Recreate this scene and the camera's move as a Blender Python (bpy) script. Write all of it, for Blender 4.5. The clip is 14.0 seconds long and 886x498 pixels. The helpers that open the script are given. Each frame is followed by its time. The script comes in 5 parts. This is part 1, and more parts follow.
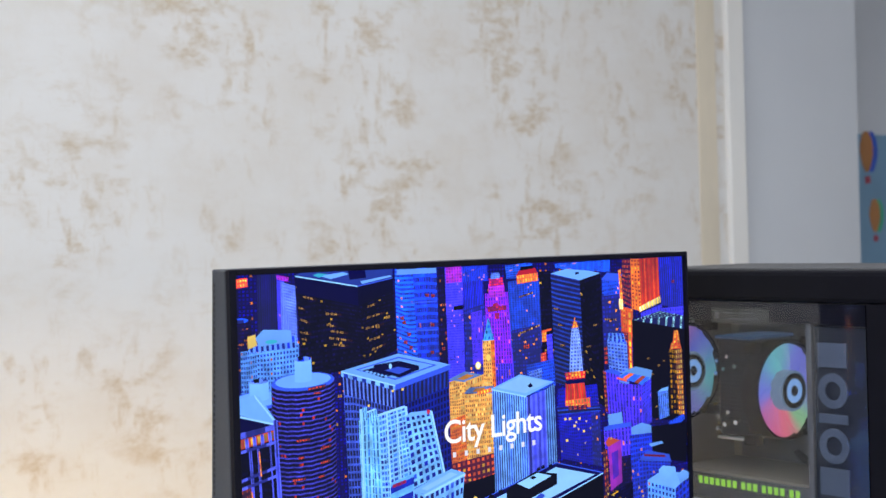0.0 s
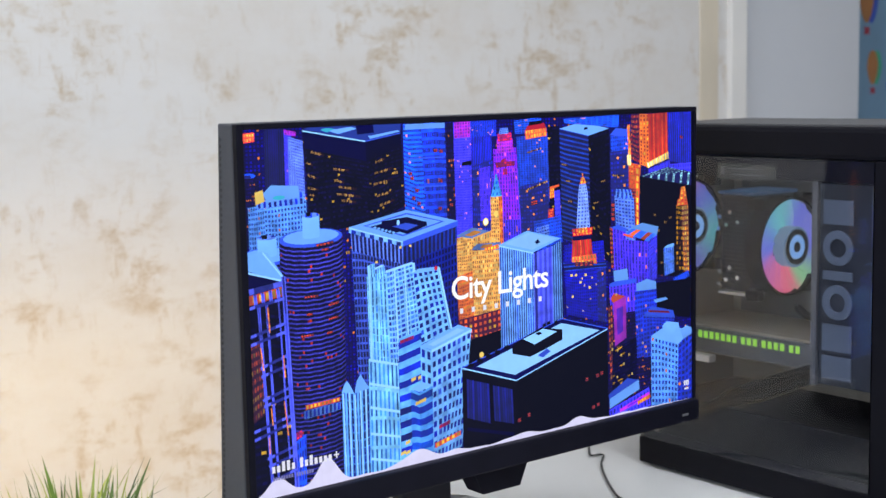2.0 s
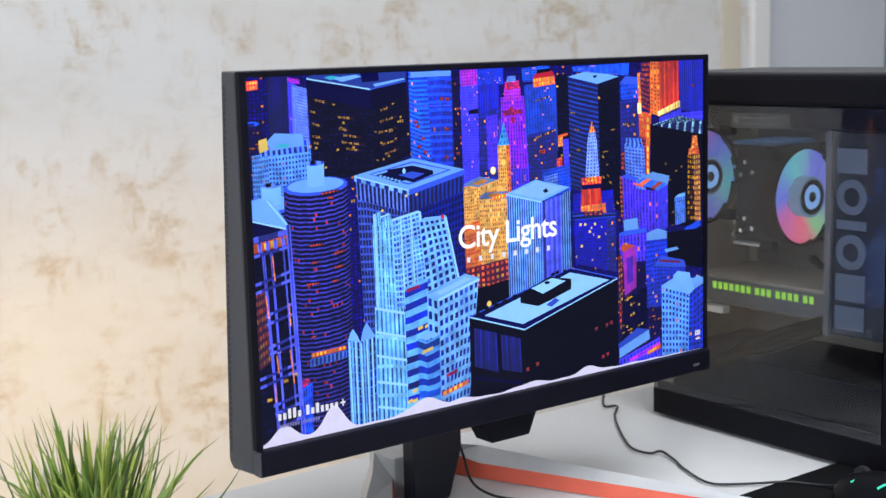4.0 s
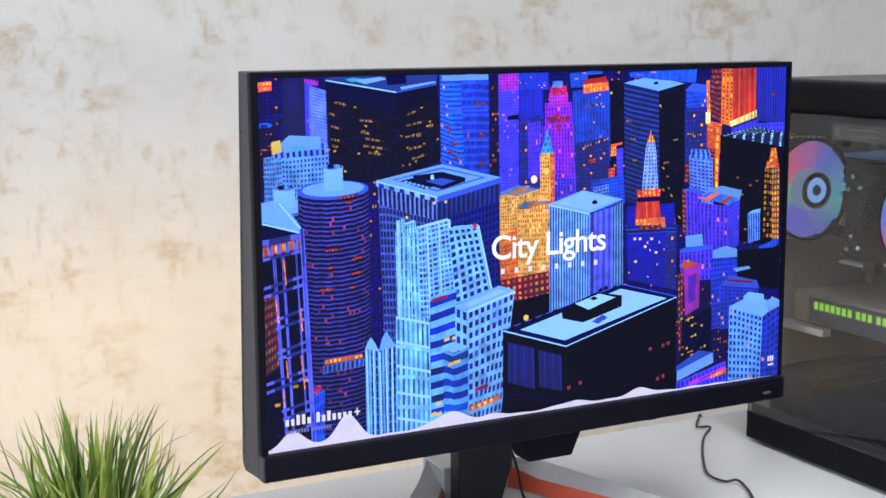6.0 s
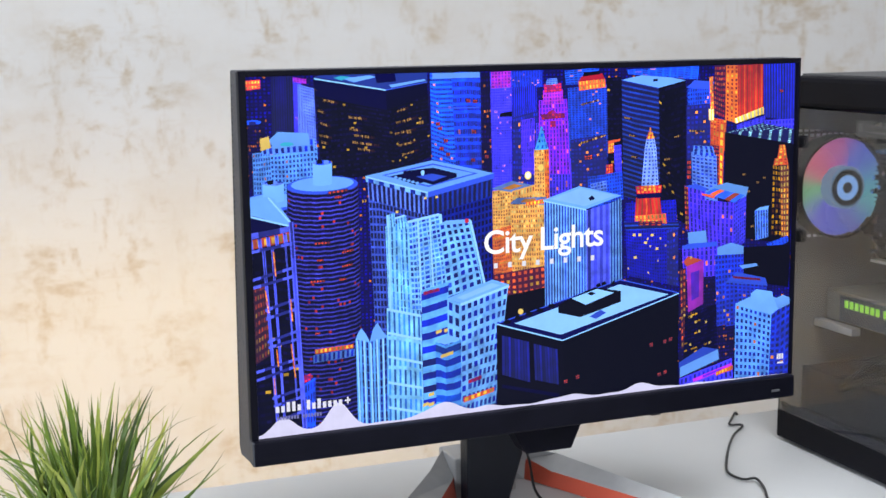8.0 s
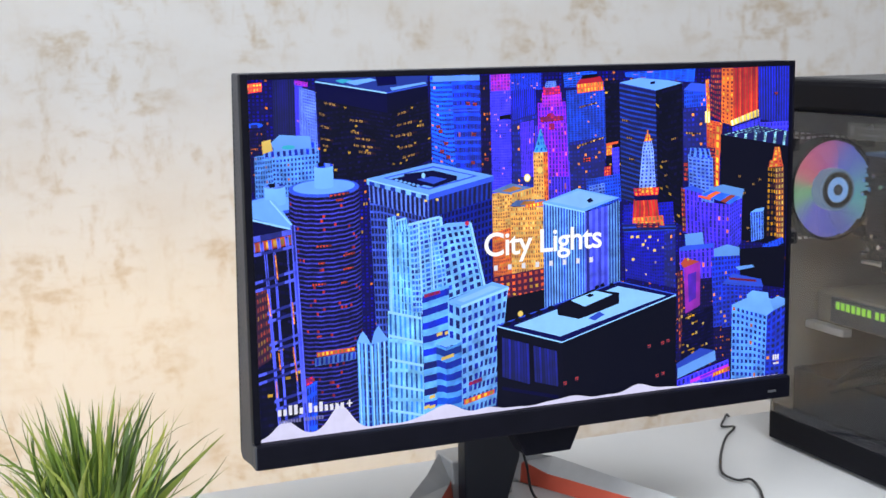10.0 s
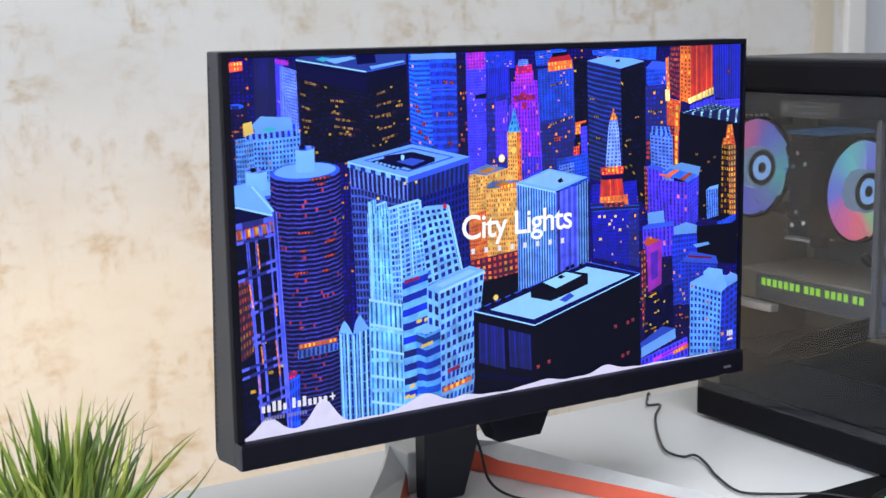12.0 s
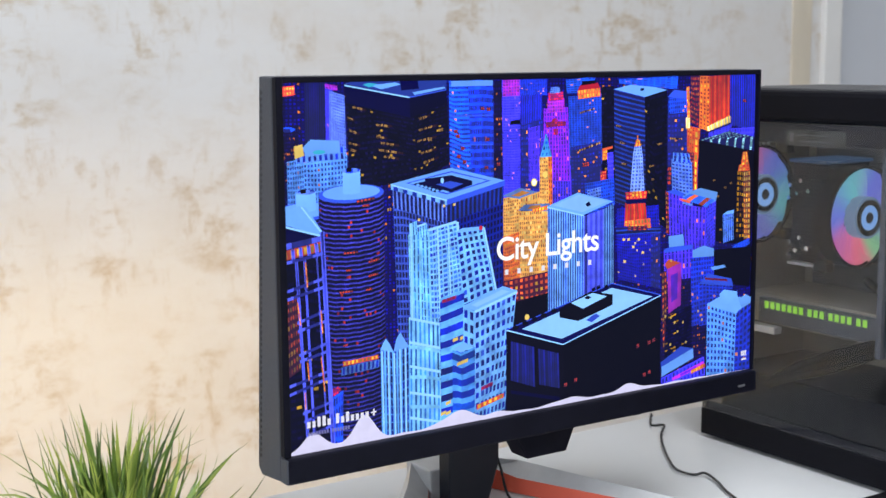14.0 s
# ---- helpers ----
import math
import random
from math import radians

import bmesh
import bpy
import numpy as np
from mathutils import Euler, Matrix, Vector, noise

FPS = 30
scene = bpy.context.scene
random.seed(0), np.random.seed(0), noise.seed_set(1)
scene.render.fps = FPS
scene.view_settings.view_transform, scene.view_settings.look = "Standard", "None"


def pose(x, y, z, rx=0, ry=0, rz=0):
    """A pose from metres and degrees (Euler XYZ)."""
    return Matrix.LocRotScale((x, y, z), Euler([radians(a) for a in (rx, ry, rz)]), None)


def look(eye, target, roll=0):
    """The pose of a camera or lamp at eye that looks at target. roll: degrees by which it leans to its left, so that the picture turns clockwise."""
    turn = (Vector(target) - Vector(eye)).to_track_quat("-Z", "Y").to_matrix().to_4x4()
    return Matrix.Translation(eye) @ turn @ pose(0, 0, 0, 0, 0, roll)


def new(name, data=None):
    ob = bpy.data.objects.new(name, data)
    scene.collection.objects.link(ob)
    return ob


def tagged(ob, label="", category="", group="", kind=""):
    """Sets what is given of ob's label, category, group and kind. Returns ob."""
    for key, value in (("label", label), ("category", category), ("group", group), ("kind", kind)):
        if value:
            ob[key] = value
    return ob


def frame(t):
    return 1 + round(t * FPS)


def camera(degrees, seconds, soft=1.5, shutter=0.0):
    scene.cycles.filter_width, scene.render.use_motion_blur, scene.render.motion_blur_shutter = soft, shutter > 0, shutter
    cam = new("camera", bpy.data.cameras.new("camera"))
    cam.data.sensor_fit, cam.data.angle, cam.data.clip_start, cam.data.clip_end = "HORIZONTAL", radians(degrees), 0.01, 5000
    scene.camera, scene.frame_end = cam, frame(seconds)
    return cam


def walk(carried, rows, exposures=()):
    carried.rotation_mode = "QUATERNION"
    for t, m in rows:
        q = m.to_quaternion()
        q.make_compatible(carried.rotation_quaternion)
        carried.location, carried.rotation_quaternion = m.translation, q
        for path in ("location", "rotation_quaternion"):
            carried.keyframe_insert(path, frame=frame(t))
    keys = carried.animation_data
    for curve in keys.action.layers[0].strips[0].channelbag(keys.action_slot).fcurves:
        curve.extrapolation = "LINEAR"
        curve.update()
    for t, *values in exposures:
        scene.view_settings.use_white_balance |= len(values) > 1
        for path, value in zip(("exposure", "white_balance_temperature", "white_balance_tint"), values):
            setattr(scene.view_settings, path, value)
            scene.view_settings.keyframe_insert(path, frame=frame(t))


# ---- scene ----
cam = camera(37.0, 14.0)
cam.data.dof.use_dof, cam.data.dof.focus_distance, cam.data.dof.aperture_fstop = True, 1.25, 10.0
PATH = [
    (0, (-0.808, -0.973, 1.23), (0.416, 0.608, 1.216), -1.6),
    (0.5, (-0.811, -0.965, 1.239), (0.42, 0.609, 1.163), -1.4),
    (1, (-0.812, -0.955, 1.24), (0.423, 0.612, 1.107), -1.4),
    (1.5, (-0.811, -0.957, 1.244), (0.416, 0.611, 1.052), -1.3),
    (2, (-0.813, -0.946, 1.237), (0.415, 0.614, 0.993), -1.2),
    (2.5, (-0.815, -0.955, 1.232), (0.397, 0.611, 0.952), -1.2),
    (3, (-0.81, -0.955, 1.232), (0.39, 0.614, 0.919), -1.3),
    (3.5, (-0.806, -0.952, 1.229), (0.392, 0.619, 0.919), -1.4),
    (4, (-0.796, -0.958, 1.228), (0.39, 0.623, 0.922), -1.5),
    (6.5, (-0.581, -1.044, 1.24), (0.24, 0.751, 0.918), -0.4),
    (7, (-0.55, -1.075, 1.238), (0.219, 0.743, 0.916), -0.6),
    (7.5, (-0.533, -1.083, 1.238), (0.201, 0.748, 0.91), -0.6),
    (8, (-0.523, -1.089, 1.24), (0.193, 0.75, 0.916), -0.8),
    (10.5, (-0.571, -1.076, 1.234), (0.222, 0.735, 0.928), -1.0),
    (11, (-0.609, -1.046, 1.232), (0.281, 0.717, 0.915), -1.1),
    (11.5, (-0.642, -1.014, 1.228), (0.31, 0.714, 0.901), -1.1),
    (12, (-0.678, -0.977, 1.226), (0.353, 0.705, 0.896), -1.0),
    (12.5, (-0.714, -0.954, 1.223), (0.369, 0.698, 0.908), -1.1),
    (13, (-0.741, -0.953, 1.225), (0.352, 0.695, 0.922), -0.6),
    (13.5, (-0.755, -0.961, 1.225), (0.339, 0.689, 0.938), -0.6),
    (14, (-0.762, -0.967, 1.225), (0.335, 0.68, 0.938), -0.4),
]
walk(cam, [(t, look(eye, target, roll)) for t, eye, target, roll in PATH])

# ---- world, lights, exposure ----
world = bpy.data.worlds.new("sky")
world.use_nodes = True
scene.world = world
wn = world.node_tree
sky = wn.nodes.new("ShaderNodeTexSky")
sky.sky_type = "NISHITA"
sky.sun_disc = False
sky.sun_elevation, sky.sun_rotation = radians(35), radians(200)
wn.nodes["Background"].inputs["Strength"].default_value = 0.1
wn.links.new(sky.outputs[0], wn.nodes["Background"].inputs[0])


def area(name, m, sx, sy, watts, colour, spread=180):
    d = bpy.data.lights.new(name, "AREA")
    d.shape, d.size, d.size_y, d.energy, d.color, d.spread = "RECTANGLE", sx, sy, watts, colour, radians(spread)
    ob = new(name, d)
    ob.matrix_world = m
    return ob


# added fill lamps out of view: cool light from the left and from overhead
area("side_fill", look((-2.52, -1.3, 1.75), (0.4, 0.0, 0.9)), 1.5, 1.2, 44, (0.85, 0.925, 1.0))
area("overhead_fill", look((0.2, -1.0, 2.53), (0.2, -1.0, 0)), 1.5, 1.5, 56, (0.92, 0.96, 1.0))
# warm LED strip on the back of the desk, shining at the wall
area("led_strip_glow", look((-0.25, 0.275, 0.704), (-0.25, 1.04, 0.78)), 1.1, 0.02, 3.35, (1.0, 0.63, 0.16))


# ---- materials ----
def srgb(r, g, b):
    return tuple(((c / 255 + 0.055) / 1.055) ** 2.4 if c > 10 else c / 255 / 12.92 for c in (r, g, b)) + (1.0,)


def material(name, colour, rough=0.5, metal=0.0, spec=0.5, noise_scale=0, vary=0.0, bump=0.0, bump_scale=0, stretch=(1, 1, 1)):
    """Plain paint, plastic or metal with a little variation of tone and fine relief."""
    m = bpy.data.materials.new(name)
    m.use_nodes = True
    nt = m.node_tree
    b = nt.nodes["Principled BSDF"]
    b.inputs["Base Color"].default_value = (*colour[:3], 1)
    b.inputs["Roughness"].default_value = rough
    b.inputs["Metallic"].default_value = metal
    b.inputs["Specular IOR Level"].default_value = spec
    if noise_scale or bump_scale:
        tc = nt.nodes.new("ShaderNodeTexCoord")
        mp = nt.nodes.new("ShaderNodeMapping")
        mp.inputs["Scale"].default_value = stretch
        nt.links.new(tc.outputs["Object"], mp.inputs[0])
    if noise_scale:
        n = nt.nodes.new("ShaderNodeTexNoise")
        n.inputs["Scale"].default_value, n.inputs["Detail"].default_value = noise_scale, 5
        nt.links.new(mp.outputs[0], n.inputs["Vector"])
        r = nt.nodes.new("ShaderNodeMapRange")
        r.inputs["From Min"].default_value, r.inputs["From Max"].default_value = 0.3, 0.7
        r.inputs["To Min"].default_value, r.inputs["To Max"].default_value = 1 - vary, 1 + vary
        nt.links.new(n.outputs[0], r.inputs[0])
        h = nt.nodes.new("ShaderNodeHueSaturation")
        h.inputs["Color"].default_value = (*colour[:3], 1)
        nt.links.new(r.outputs[0], h.inputs["Value"])
        nt.links.new(h.outputs[0], b.inputs["Base Color"])
        r2 = nt.nodes.new("ShaderNodeMapRange")
        r2.inputs["To Min"].default_value, r2.inputs["To Max"].default_value = max(rough - 0.08, 0), min(rough + 0.08, 1)
        nt.links.new(n.outputs[0], r2.inputs[0])
        nt.links.new(r2.outputs[0], b.inputs["Roughness"])
    if bump_scale:
        n2 = nt.nodes.new("ShaderNodeTexNoise")
        n2.inputs["Scale"].default_value, n2.inputs["Detail"].default_value = bump_scale, 3
        nt.links.new(mp.outputs[0], n2.inputs["Vector"])
        bp = nt.nodes.new("ShaderNodeBump")
        bp.inputs["Strength"].default_value, bp.inputs["Distance"].default_value = bump, 0.001
        nt.links.new(n2.outputs[0], bp.inputs["Height"])
        nt.links.new(bp.outputs[0], b.inputs["Normal"])
    return m


def glow(name, colour, strength=1.0):
    m = bpy.data.materials.new(name)
    m.use_nodes = True
    b = m.node_tree.nodes["Principled BSDF"]
    b.inputs["Base Color"].default_value = (0.02, 0.02, 0.02, 1)
    b.inputs["Emission Color"].default_value = (*colour[:3], 1)
    b.inputs["Emission Strength"].default_value = strength
    return m


def wallpaper():
    """Off-white wallpaper with a printed, scraped-plaster pattern: tan smudges drawn out level and upright."""
    m = bpy.data.materials.new("wallpaper")
    m.use_nodes = True
    nt = m.node_tree
    N, L = nt.nodes, nt.links
    b = N["Principled BSDF"]
    b.inputs["Roughness"].default_value = 0.62
    tc = N.new("ShaderNodeTexCoord")

    def layer(scale, stretch, lo, hi, detail=6, rough=0.62, warp=0.0, shift=0.0):
        mp = N.new("ShaderNodeMapping")
        mp.inputs["Scale"].default_value = stretch
        mp.inputs["Location"].default_value = (shift, shift * 0.7, shift * 1.3)
        L.new(tc.outputs["Object"], mp.inputs[0])
        n = N.new("ShaderNodeTexNoise")
        n.inputs["Scale"].default_value, n.inputs["Detail"].default_value = scale, detail
        n.inputs["Roughness"].default_value, n.inputs["Distortion"].default_value = rough, warp
        L.new(mp.outputs[0], n.inputs["Vector"])
        r = N.new("ShaderNodeMapRange")
        r.interpolation_type = "SMOOTHSTEP"
        r.inputs["From Min"].default_value, r.inputs["From Max"].default_value = lo, hi
        L.new(n.outputs[0], r.inputs[0])
        return r.outputs[0]

    def calc(op, a, c):
        k = N.new("ShaderNodeMath")
        k.operation = op
        k.use_clamp = True
        for i, v in enumerate((a, c)):
            if isinstance(v, (int, float)):
                k.inputs[i].default_value = v
            else:
                L.new(v, k.inputs[i])
        return k.outputs[0]

    level = layer(13, (1, 1, 1.8), 0.485, 0.68, detail=6, rough=0.62, warp=0.15)
    upright = layer(14, (1.9, 1, 0.9), 0.50, 0.69, detail=6, rough=0.62, warp=0.15, shift=3.1)
    gate = layer(4.5, (1.1, 1, 0.9), 0.38, 0.62, detail=3, shift=7.7)
    fine = layer(60, (1, 1, 1.6), 0.35, 0.65, detail=4, shift=1.3)
    wash = layer(5, (1, 1, 1.5), 0.35, 0.75, detail=5, shift=5.2)
    thread = layer(34, (0.35, 1, 5.0), 0.60, 0.72, detail=3, shift=9.4)
    upthread = layer(34, (4.0, 1, 0.35), 0.62, 0.74, detail=3, shift=2.2)
    stain = calc("MULTIPLY", calc("MULTIPLY", calc("MAXIMUM", level, upright), calc("ADD", gate, 0.12)), calc("ADD", calc("MULTIPLY", fine, 0.5), 0.5))
    lines = calc("MULTIPLY", calc("MULTIPLY", calc("MAXIMUM", thread, upthread), calc("ADD", gate, 0.2)), 0.22)
    total = calc("MULTIPLY", calc("ADD", calc("ADD", stain, lines), calc("MULTIPLY", wash, 0.24)), 0.72)
    mix = N.new("ShaderNodeMix")
    mix.data_type = "RGBA"
    mix.inputs["A"].default_value = (0.70, 0.682, 0.672, 1)
    mix.inputs["B"].default_value = (0.47, 0.345, 0.20, 1)
    L.new(total, mix.inputs["Factor"])
    L.new(mix.outputs["Result"], b.inputs["Base Color"])
    bp = N.new("ShaderNodeBump")
    bp.inputs["Strength"].default_value, bp.inputs["Distance"].default_value = 0.12, 0.001
    L.new(calc("ADD", calc("MULTIPLY", fine, 0.4), total), bp.inputs["Height"])
    L.new(bp.outputs[0], b.inputs["Normal"])
    return m


def tinted_glass():
    m = bpy.data.materials.new("tinted_glass")
    m.use_nodes = True
    nt = m.node_tree
    nt.nodes.remove(nt.nodes["Principled BSDF"])
    g = nt.nodes.new("ShaderNodeBsdfGlass")
    g.inputs["Color"].default_value = (0.95, 0.955, 0.965, 1)
    g.inputs["Roughness"].default_value = 0.0
    g.inputs["IOR"].default_value = 1.37
    nt.links.new(g.outputs[0], nt.nodes["Material Output"].inputs[0])
    return m


M_WALLPAPER = wallpaper()
M_PAINT = material("cool_white_paint", (0.62, 0.64, 0.69), 0.7, noise_scale=3, vary=0.03, bump=0.1, bump_scale=180)
M_TRIM = material("white_trim_paint", (0.78, 0.76, 0.74), 0.45, noise_scale=6, vary=0.03)
M_CREAM = material("cream_border_paper", (0.70, 0.62, 0.50), 0.6, noise_scale=9, vary=0.10, stretch=(1, 1, 0.4))
M_CEIL = material("ceiling_white", (0.80, 0.80, 0.80), 0.8, noise_scale=3, vary=0.02)
M_FLOOR = material("floor_tile_beige", (0.45, 0.41, 0.36), 0.3, noise_scale=4, vary=0.08)
M_DESK = material("white_laminate", (0.615, 0.617, 0.625), 0.38, noise_scale=14, vary=0.025)
M_GLASS = tinted_glass()
M_CASE = material("black_case_steel", (0.005, 0.005, 0.008), 0.55, spec=0.1, noise_scale=40, vary=0.12, bump=0.15, bump_scale=900)
M_CASE_TOP = material("black_case_top", (0.06, 0.06, 0.065), 0.5, noise_scale=30, vary=0.1, bump=0.2, bump_scale=900)
M_INNER = material("case_inner_steel", (0.165, 0.148, 0.128), 0.55, spec=0.3, noise_scale=18, vary=0.06)
M_BOARD = material("circuit_board", (0.045, 0.048, 0.055), 0.45, noise_scale=60, vary=0.35)
M_SILVER = material("brushed_alloy", (0.55, 0.56, 0.58), 0.35, 0.8, noise_scale=40, vary=0.08, stretch=(1, 12, 1))
M_BEZEL = material("black_bezel_plastic", (0.005, 0.005, 0.010), 0.5, spec=0.08, noise_scale=50, vary=0.15, bump=0.1, bump_scale=1500)
M_SHELL = material("dark_grey_plastic", (0.046, 0.050, 0.064), 0.48, spec=0.4, noise_scale=30, vary=0.08, bump=0.25, bump_scale=1400)
M_NECK = material("slate_plastic", (0.008, 0.010, 0.017), 0.4, spec=0.22, noise_scale=30, vary=0.08, bump=0.2, bump_scale=1400)
M_GREY = material("silver_grey_paint", (0.50, 0.50, 0.51), 0.42, 0.1, noise_scale=60, vary=0.05, bump=0.1, bump_scale=1500)
M_ORANGE = material("red_orange_paint", (0.70, 0.115, 0.065), 0.42, noise_scale=30, vary=0.06)
M_RUBBER = material("black_rubber", (0.012, 0.012, 0.013), 0.5, noise_scale=80, vary=0.15)
M_CLOTH = material("black_cloth_mat", (0.005, 0.005, 0.006), 0.85, spec=0.1, noise_scale=300, vary=0.3, bump=0.5, bump_scale=1600)
M_MOUSE = material("black_soft_plastic", (0.005, 0.005, 0.006), 0.45, spec=0.12, noise_scale=60, vary=0.1)
M_POT = material("white_ceramic", (0.75, 0.75, 0.73), 0.3, noise_scale=12, vary=0.03)
M_SOIL = material("dark_soil", (0.03, 0.022, 0.015), 0.9, noise_scale=80, vary=0.4, bump=0.8, bump_scale=200)

# dim emission stands in for the fans' blue light on the cooler top
M_SINK_GLOW = glow("blue_reflection_glow", srgb(70, 125, 180), 0.2)
M_BADGE = material("grey_badge_print", (0.10, 0.10, 0.11), 0.4, noise_scale=60, vary=0.05)
M_COVER = material("navy_cover", (0.010, 0.013, 0.022), 0.4, noise_scale=30, vary=0.1)
M_LETTER = material("grey_blue_print", (0.055, 0.07, 0.105), 0.4, noise_scale=30, vary=0.08)
M_TAB = material("pale_tab", (0.022, 0.022, 0.022), 0.3, noise_scale=40, vary=0.2)
M_PIPE = material("bright_nickel", (0.75, 0.78, 0.82), 0.2, 1.0, noise_scale=40, vary=0.05)
M_GREEN = glow("green_letter_light", srgb(150, 225, 60), 0.8)
M_HUB = glow("pale_lit_hub", srgb(150, 185, 225), 0.35)
M_HUBLIT = glow("hub_ring_light", srgb(120, 165, 225), 0.9)
M_TEAL = glow("teal_light", srgb(40, 230, 190), 1.2)
M_POSTER = material("blue_poster_paper", (0.17, 0.31, 0.46), 0.5, noise_scale=5, vary=0.08)
M_TAN = material("orange_print", (0.40, 0.17, 0.05), 0.5, noise_scale=8, vary=0.15)
M_BLUE = material("blue_print", (0.02, 0.08, 0.50), 0.5, noise_scale=8, vary=0.15)
M_LEAF = material("green_print", (0.04, 0.38, 0.22), 0.5, noise_scale=8, vary=0.15)
M_RED = material("red_print", (0.35, 0.03, 0.06), 0.5, noise_scale=8, vary=0.15)


def fan_light(name, shift, strength):
    """Translucent blades lit by a ring of coloured diodes round the hub."""
    m = bpy.data.materials.new(name)
    m.use_nodes = True
    nt = m.node_tree
    N, L = nt.nodes, nt.links
    b = N["Principled BSDF"]
    b.inputs["Base Color"].default_value = (0.26, 0.27, 0.30, 1)
    b.inputs["Roughness"].default_value = 0.35
    geo = N.new("ShaderNodeNewGeometry")
    sub = N.new("ShaderNodeVectorMath")
    sub.operation = "SUBTRACT"
    sub.inputs[1].default_value = shift[:3]
    L.new(geo.outputs["Position"], sub.inputs[0])
    sep = N.new("ShaderNodeSeparateXYZ")
    L.new(sub.outputs[0], sep.inputs[0])
    at = N.new("ShaderNodeMath")
    at.operation = "ARCTAN2"
    L.new(sep.outputs[2], at.inputs[0])
    L.new(sep.outputs[0], at.inputs[1])
    mr = N.new("ShaderNodeMapRange")
    mr.inputs["From Min"].default_value, mr.inputs["From Max"].default_value = -math.pi, math.pi
    L.new(at.outputs[0], mr.inputs[0])
    cr = N.new("ShaderNodeValToRGB")
    cr.color_ramp.interpolation = "EASE"
    stops = ((0.0, (110, 130, 250)), (0.12, (225, 110, 190)), (0.26, (255, 120, 150)), (0.36, (150, 215, 160)), (0.5, (120, 120, 245)), (0.66, (120, 130, 235)), (0.8, (110, 210, 220)), (1.0, (110, 130, 250)))
    while len(cr.color_ramp.elements) < len(stops):
        cr.color_ramp.elements.new(0.5)
    for e, (p, c) in zip(cr.color_ramp.elements, stops):
        e.position = p
        e.color = srgb(*c)
    add = N.new("ShaderNodeMath")
    add.operation = "ADD"
    add.inputs[1].default_value = shift[3]
    L.new(mr.outputs[0], add.inputs[0])
    fr = N.new("ShaderNodeMath")
    fr.operation = "FRACT"
    L.new(add.outputs[0], fr.inputs[0])
    L.new(fr.outputs[0], cr.inputs[0])
    L.new(cr.outputs[0], b.inputs["Emission Color"])
    b.inputs["Emission Strength"].default_value = strength
    return m


M_FAN = fan_light("fan_blade_light", (0.535, 0.068, 1.031, 0.0), 0.46)
M_FAN2 = fan_light("exhaust_blade_light", (0.475, 0.178, 1.054, 0.35), 0.34)


def grass():
    m = bpy.data.materials.new("grass_blade")
    m.use_nodes = True
    nt = m.node_tree
    N, L = nt.nodes, nt.links
    b = N["Principled BSDF"]
    b.inputs["Roughness"].default_value = 0.38
    info = N.new("ShaderNodeObjectInfo")
    cr = N.new("ShaderNodeValToRGB")
    cr.color_ramp.elements[0].color = (0.034, 0.072, 0.014, 1)
    cr.color_ramp.elements[1].color = (0.42, 0.47, 0.09, 1)
    mid = cr.color_ramp.elements.new(0.55)
    mid.color = (0.15, 0.235, 0.034, 1)
    L.new(info.outputs["Random"], cr.inputs[0])
    tc = N.new("ShaderNodeTexCoord")
    n = N.new("ShaderNodeTexNoise")
    n.inputs["Scale"].default_value = 60
    L.new(tc.outputs["Object"], n.inputs["Vector"])
    h = N.new("ShaderNodeHueSaturation")
    r = N.new("ShaderNodeMapRange")
    r.inputs["To Min"].default_value, r.inputs["To Max"].default_value = 0.6, 1.5
    L.new(n.outputs[0], r.inputs[0])
    L.new(r.outputs[0], h.inputs["Value"])
    L.new(cr.outputs[0], h.inputs["Color"])
    L.new(h.outputs[0], b.inputs["Base Color"])
    b.inputs["Subsurface Weight"].default_value = 0.0
    return m


M_GRASS = grass()


# ---- mesh helpers ----
def obj(name, bm, mats, parent=None, label="", smooth=False):
    me = bpy.data.meshes.new(name)
    bm.normal_update()
    bm.to_mesh(me)
    bm.free()
    for m in mats if isinstance(mats, (list, tuple)) else [mats]:
        me.materials.append(m)
    if smooth:
        for p in me.polygons:
            p.use_smooth = True
    ob = new(name, me)
    if parent:
        ob.parent = parent
    if label:
        ob["label"] = label
    return ob


def part(name, bm, mats, parent, label="", smooth=False):
    return obj(name, bm, mats, parent, label, smooth)


def empty(name, label, category, at=(0, 0, 0), group="", kind=""):
    ob = new(name)
    ob.location = at
    return tagged(ob, label, category, group, kind)


def add_box(bm, x0, x1, y0, y1, z0, z1, bevel=0.0, seg=2, m=None, mat=0):
    r = bmesh.ops.create_cube(bm, size=1)
    vs = r["verts"]
    bmesh.ops.transform(bm, matrix=Matrix.Translation(((x0 + x1) / 2, (y0 + y1) / 2, (z0 + z1) / 2)) @ Matrix.Diagonal((abs(x1 - x0), abs(y1 - y0), abs(z1 - z0), 1)), verts=vs)
    faces = {f for v in vs for f in v.link_faces}
    if bevel:
        es = list({e for v in vs for e in v.link_edges})
        r2 = bmesh.ops.bevel(bm, geom=es, offset=bevel, segments=seg, affect="EDGES", profile=0.5)
        faces = {f for f in faces if f.is_valid} | set(r2["faces"])
        vs = list({v for f in faces for v in f.verts})
    for f in faces:
        f.material_index = mat
    if m is not None:
        bmesh.ops.transform(bm, matrix=m, verts=vs)
    return vs


def box(*a, **k):
    bm = bmesh.new()
    add_box(bm, *a, **k)
    return bm


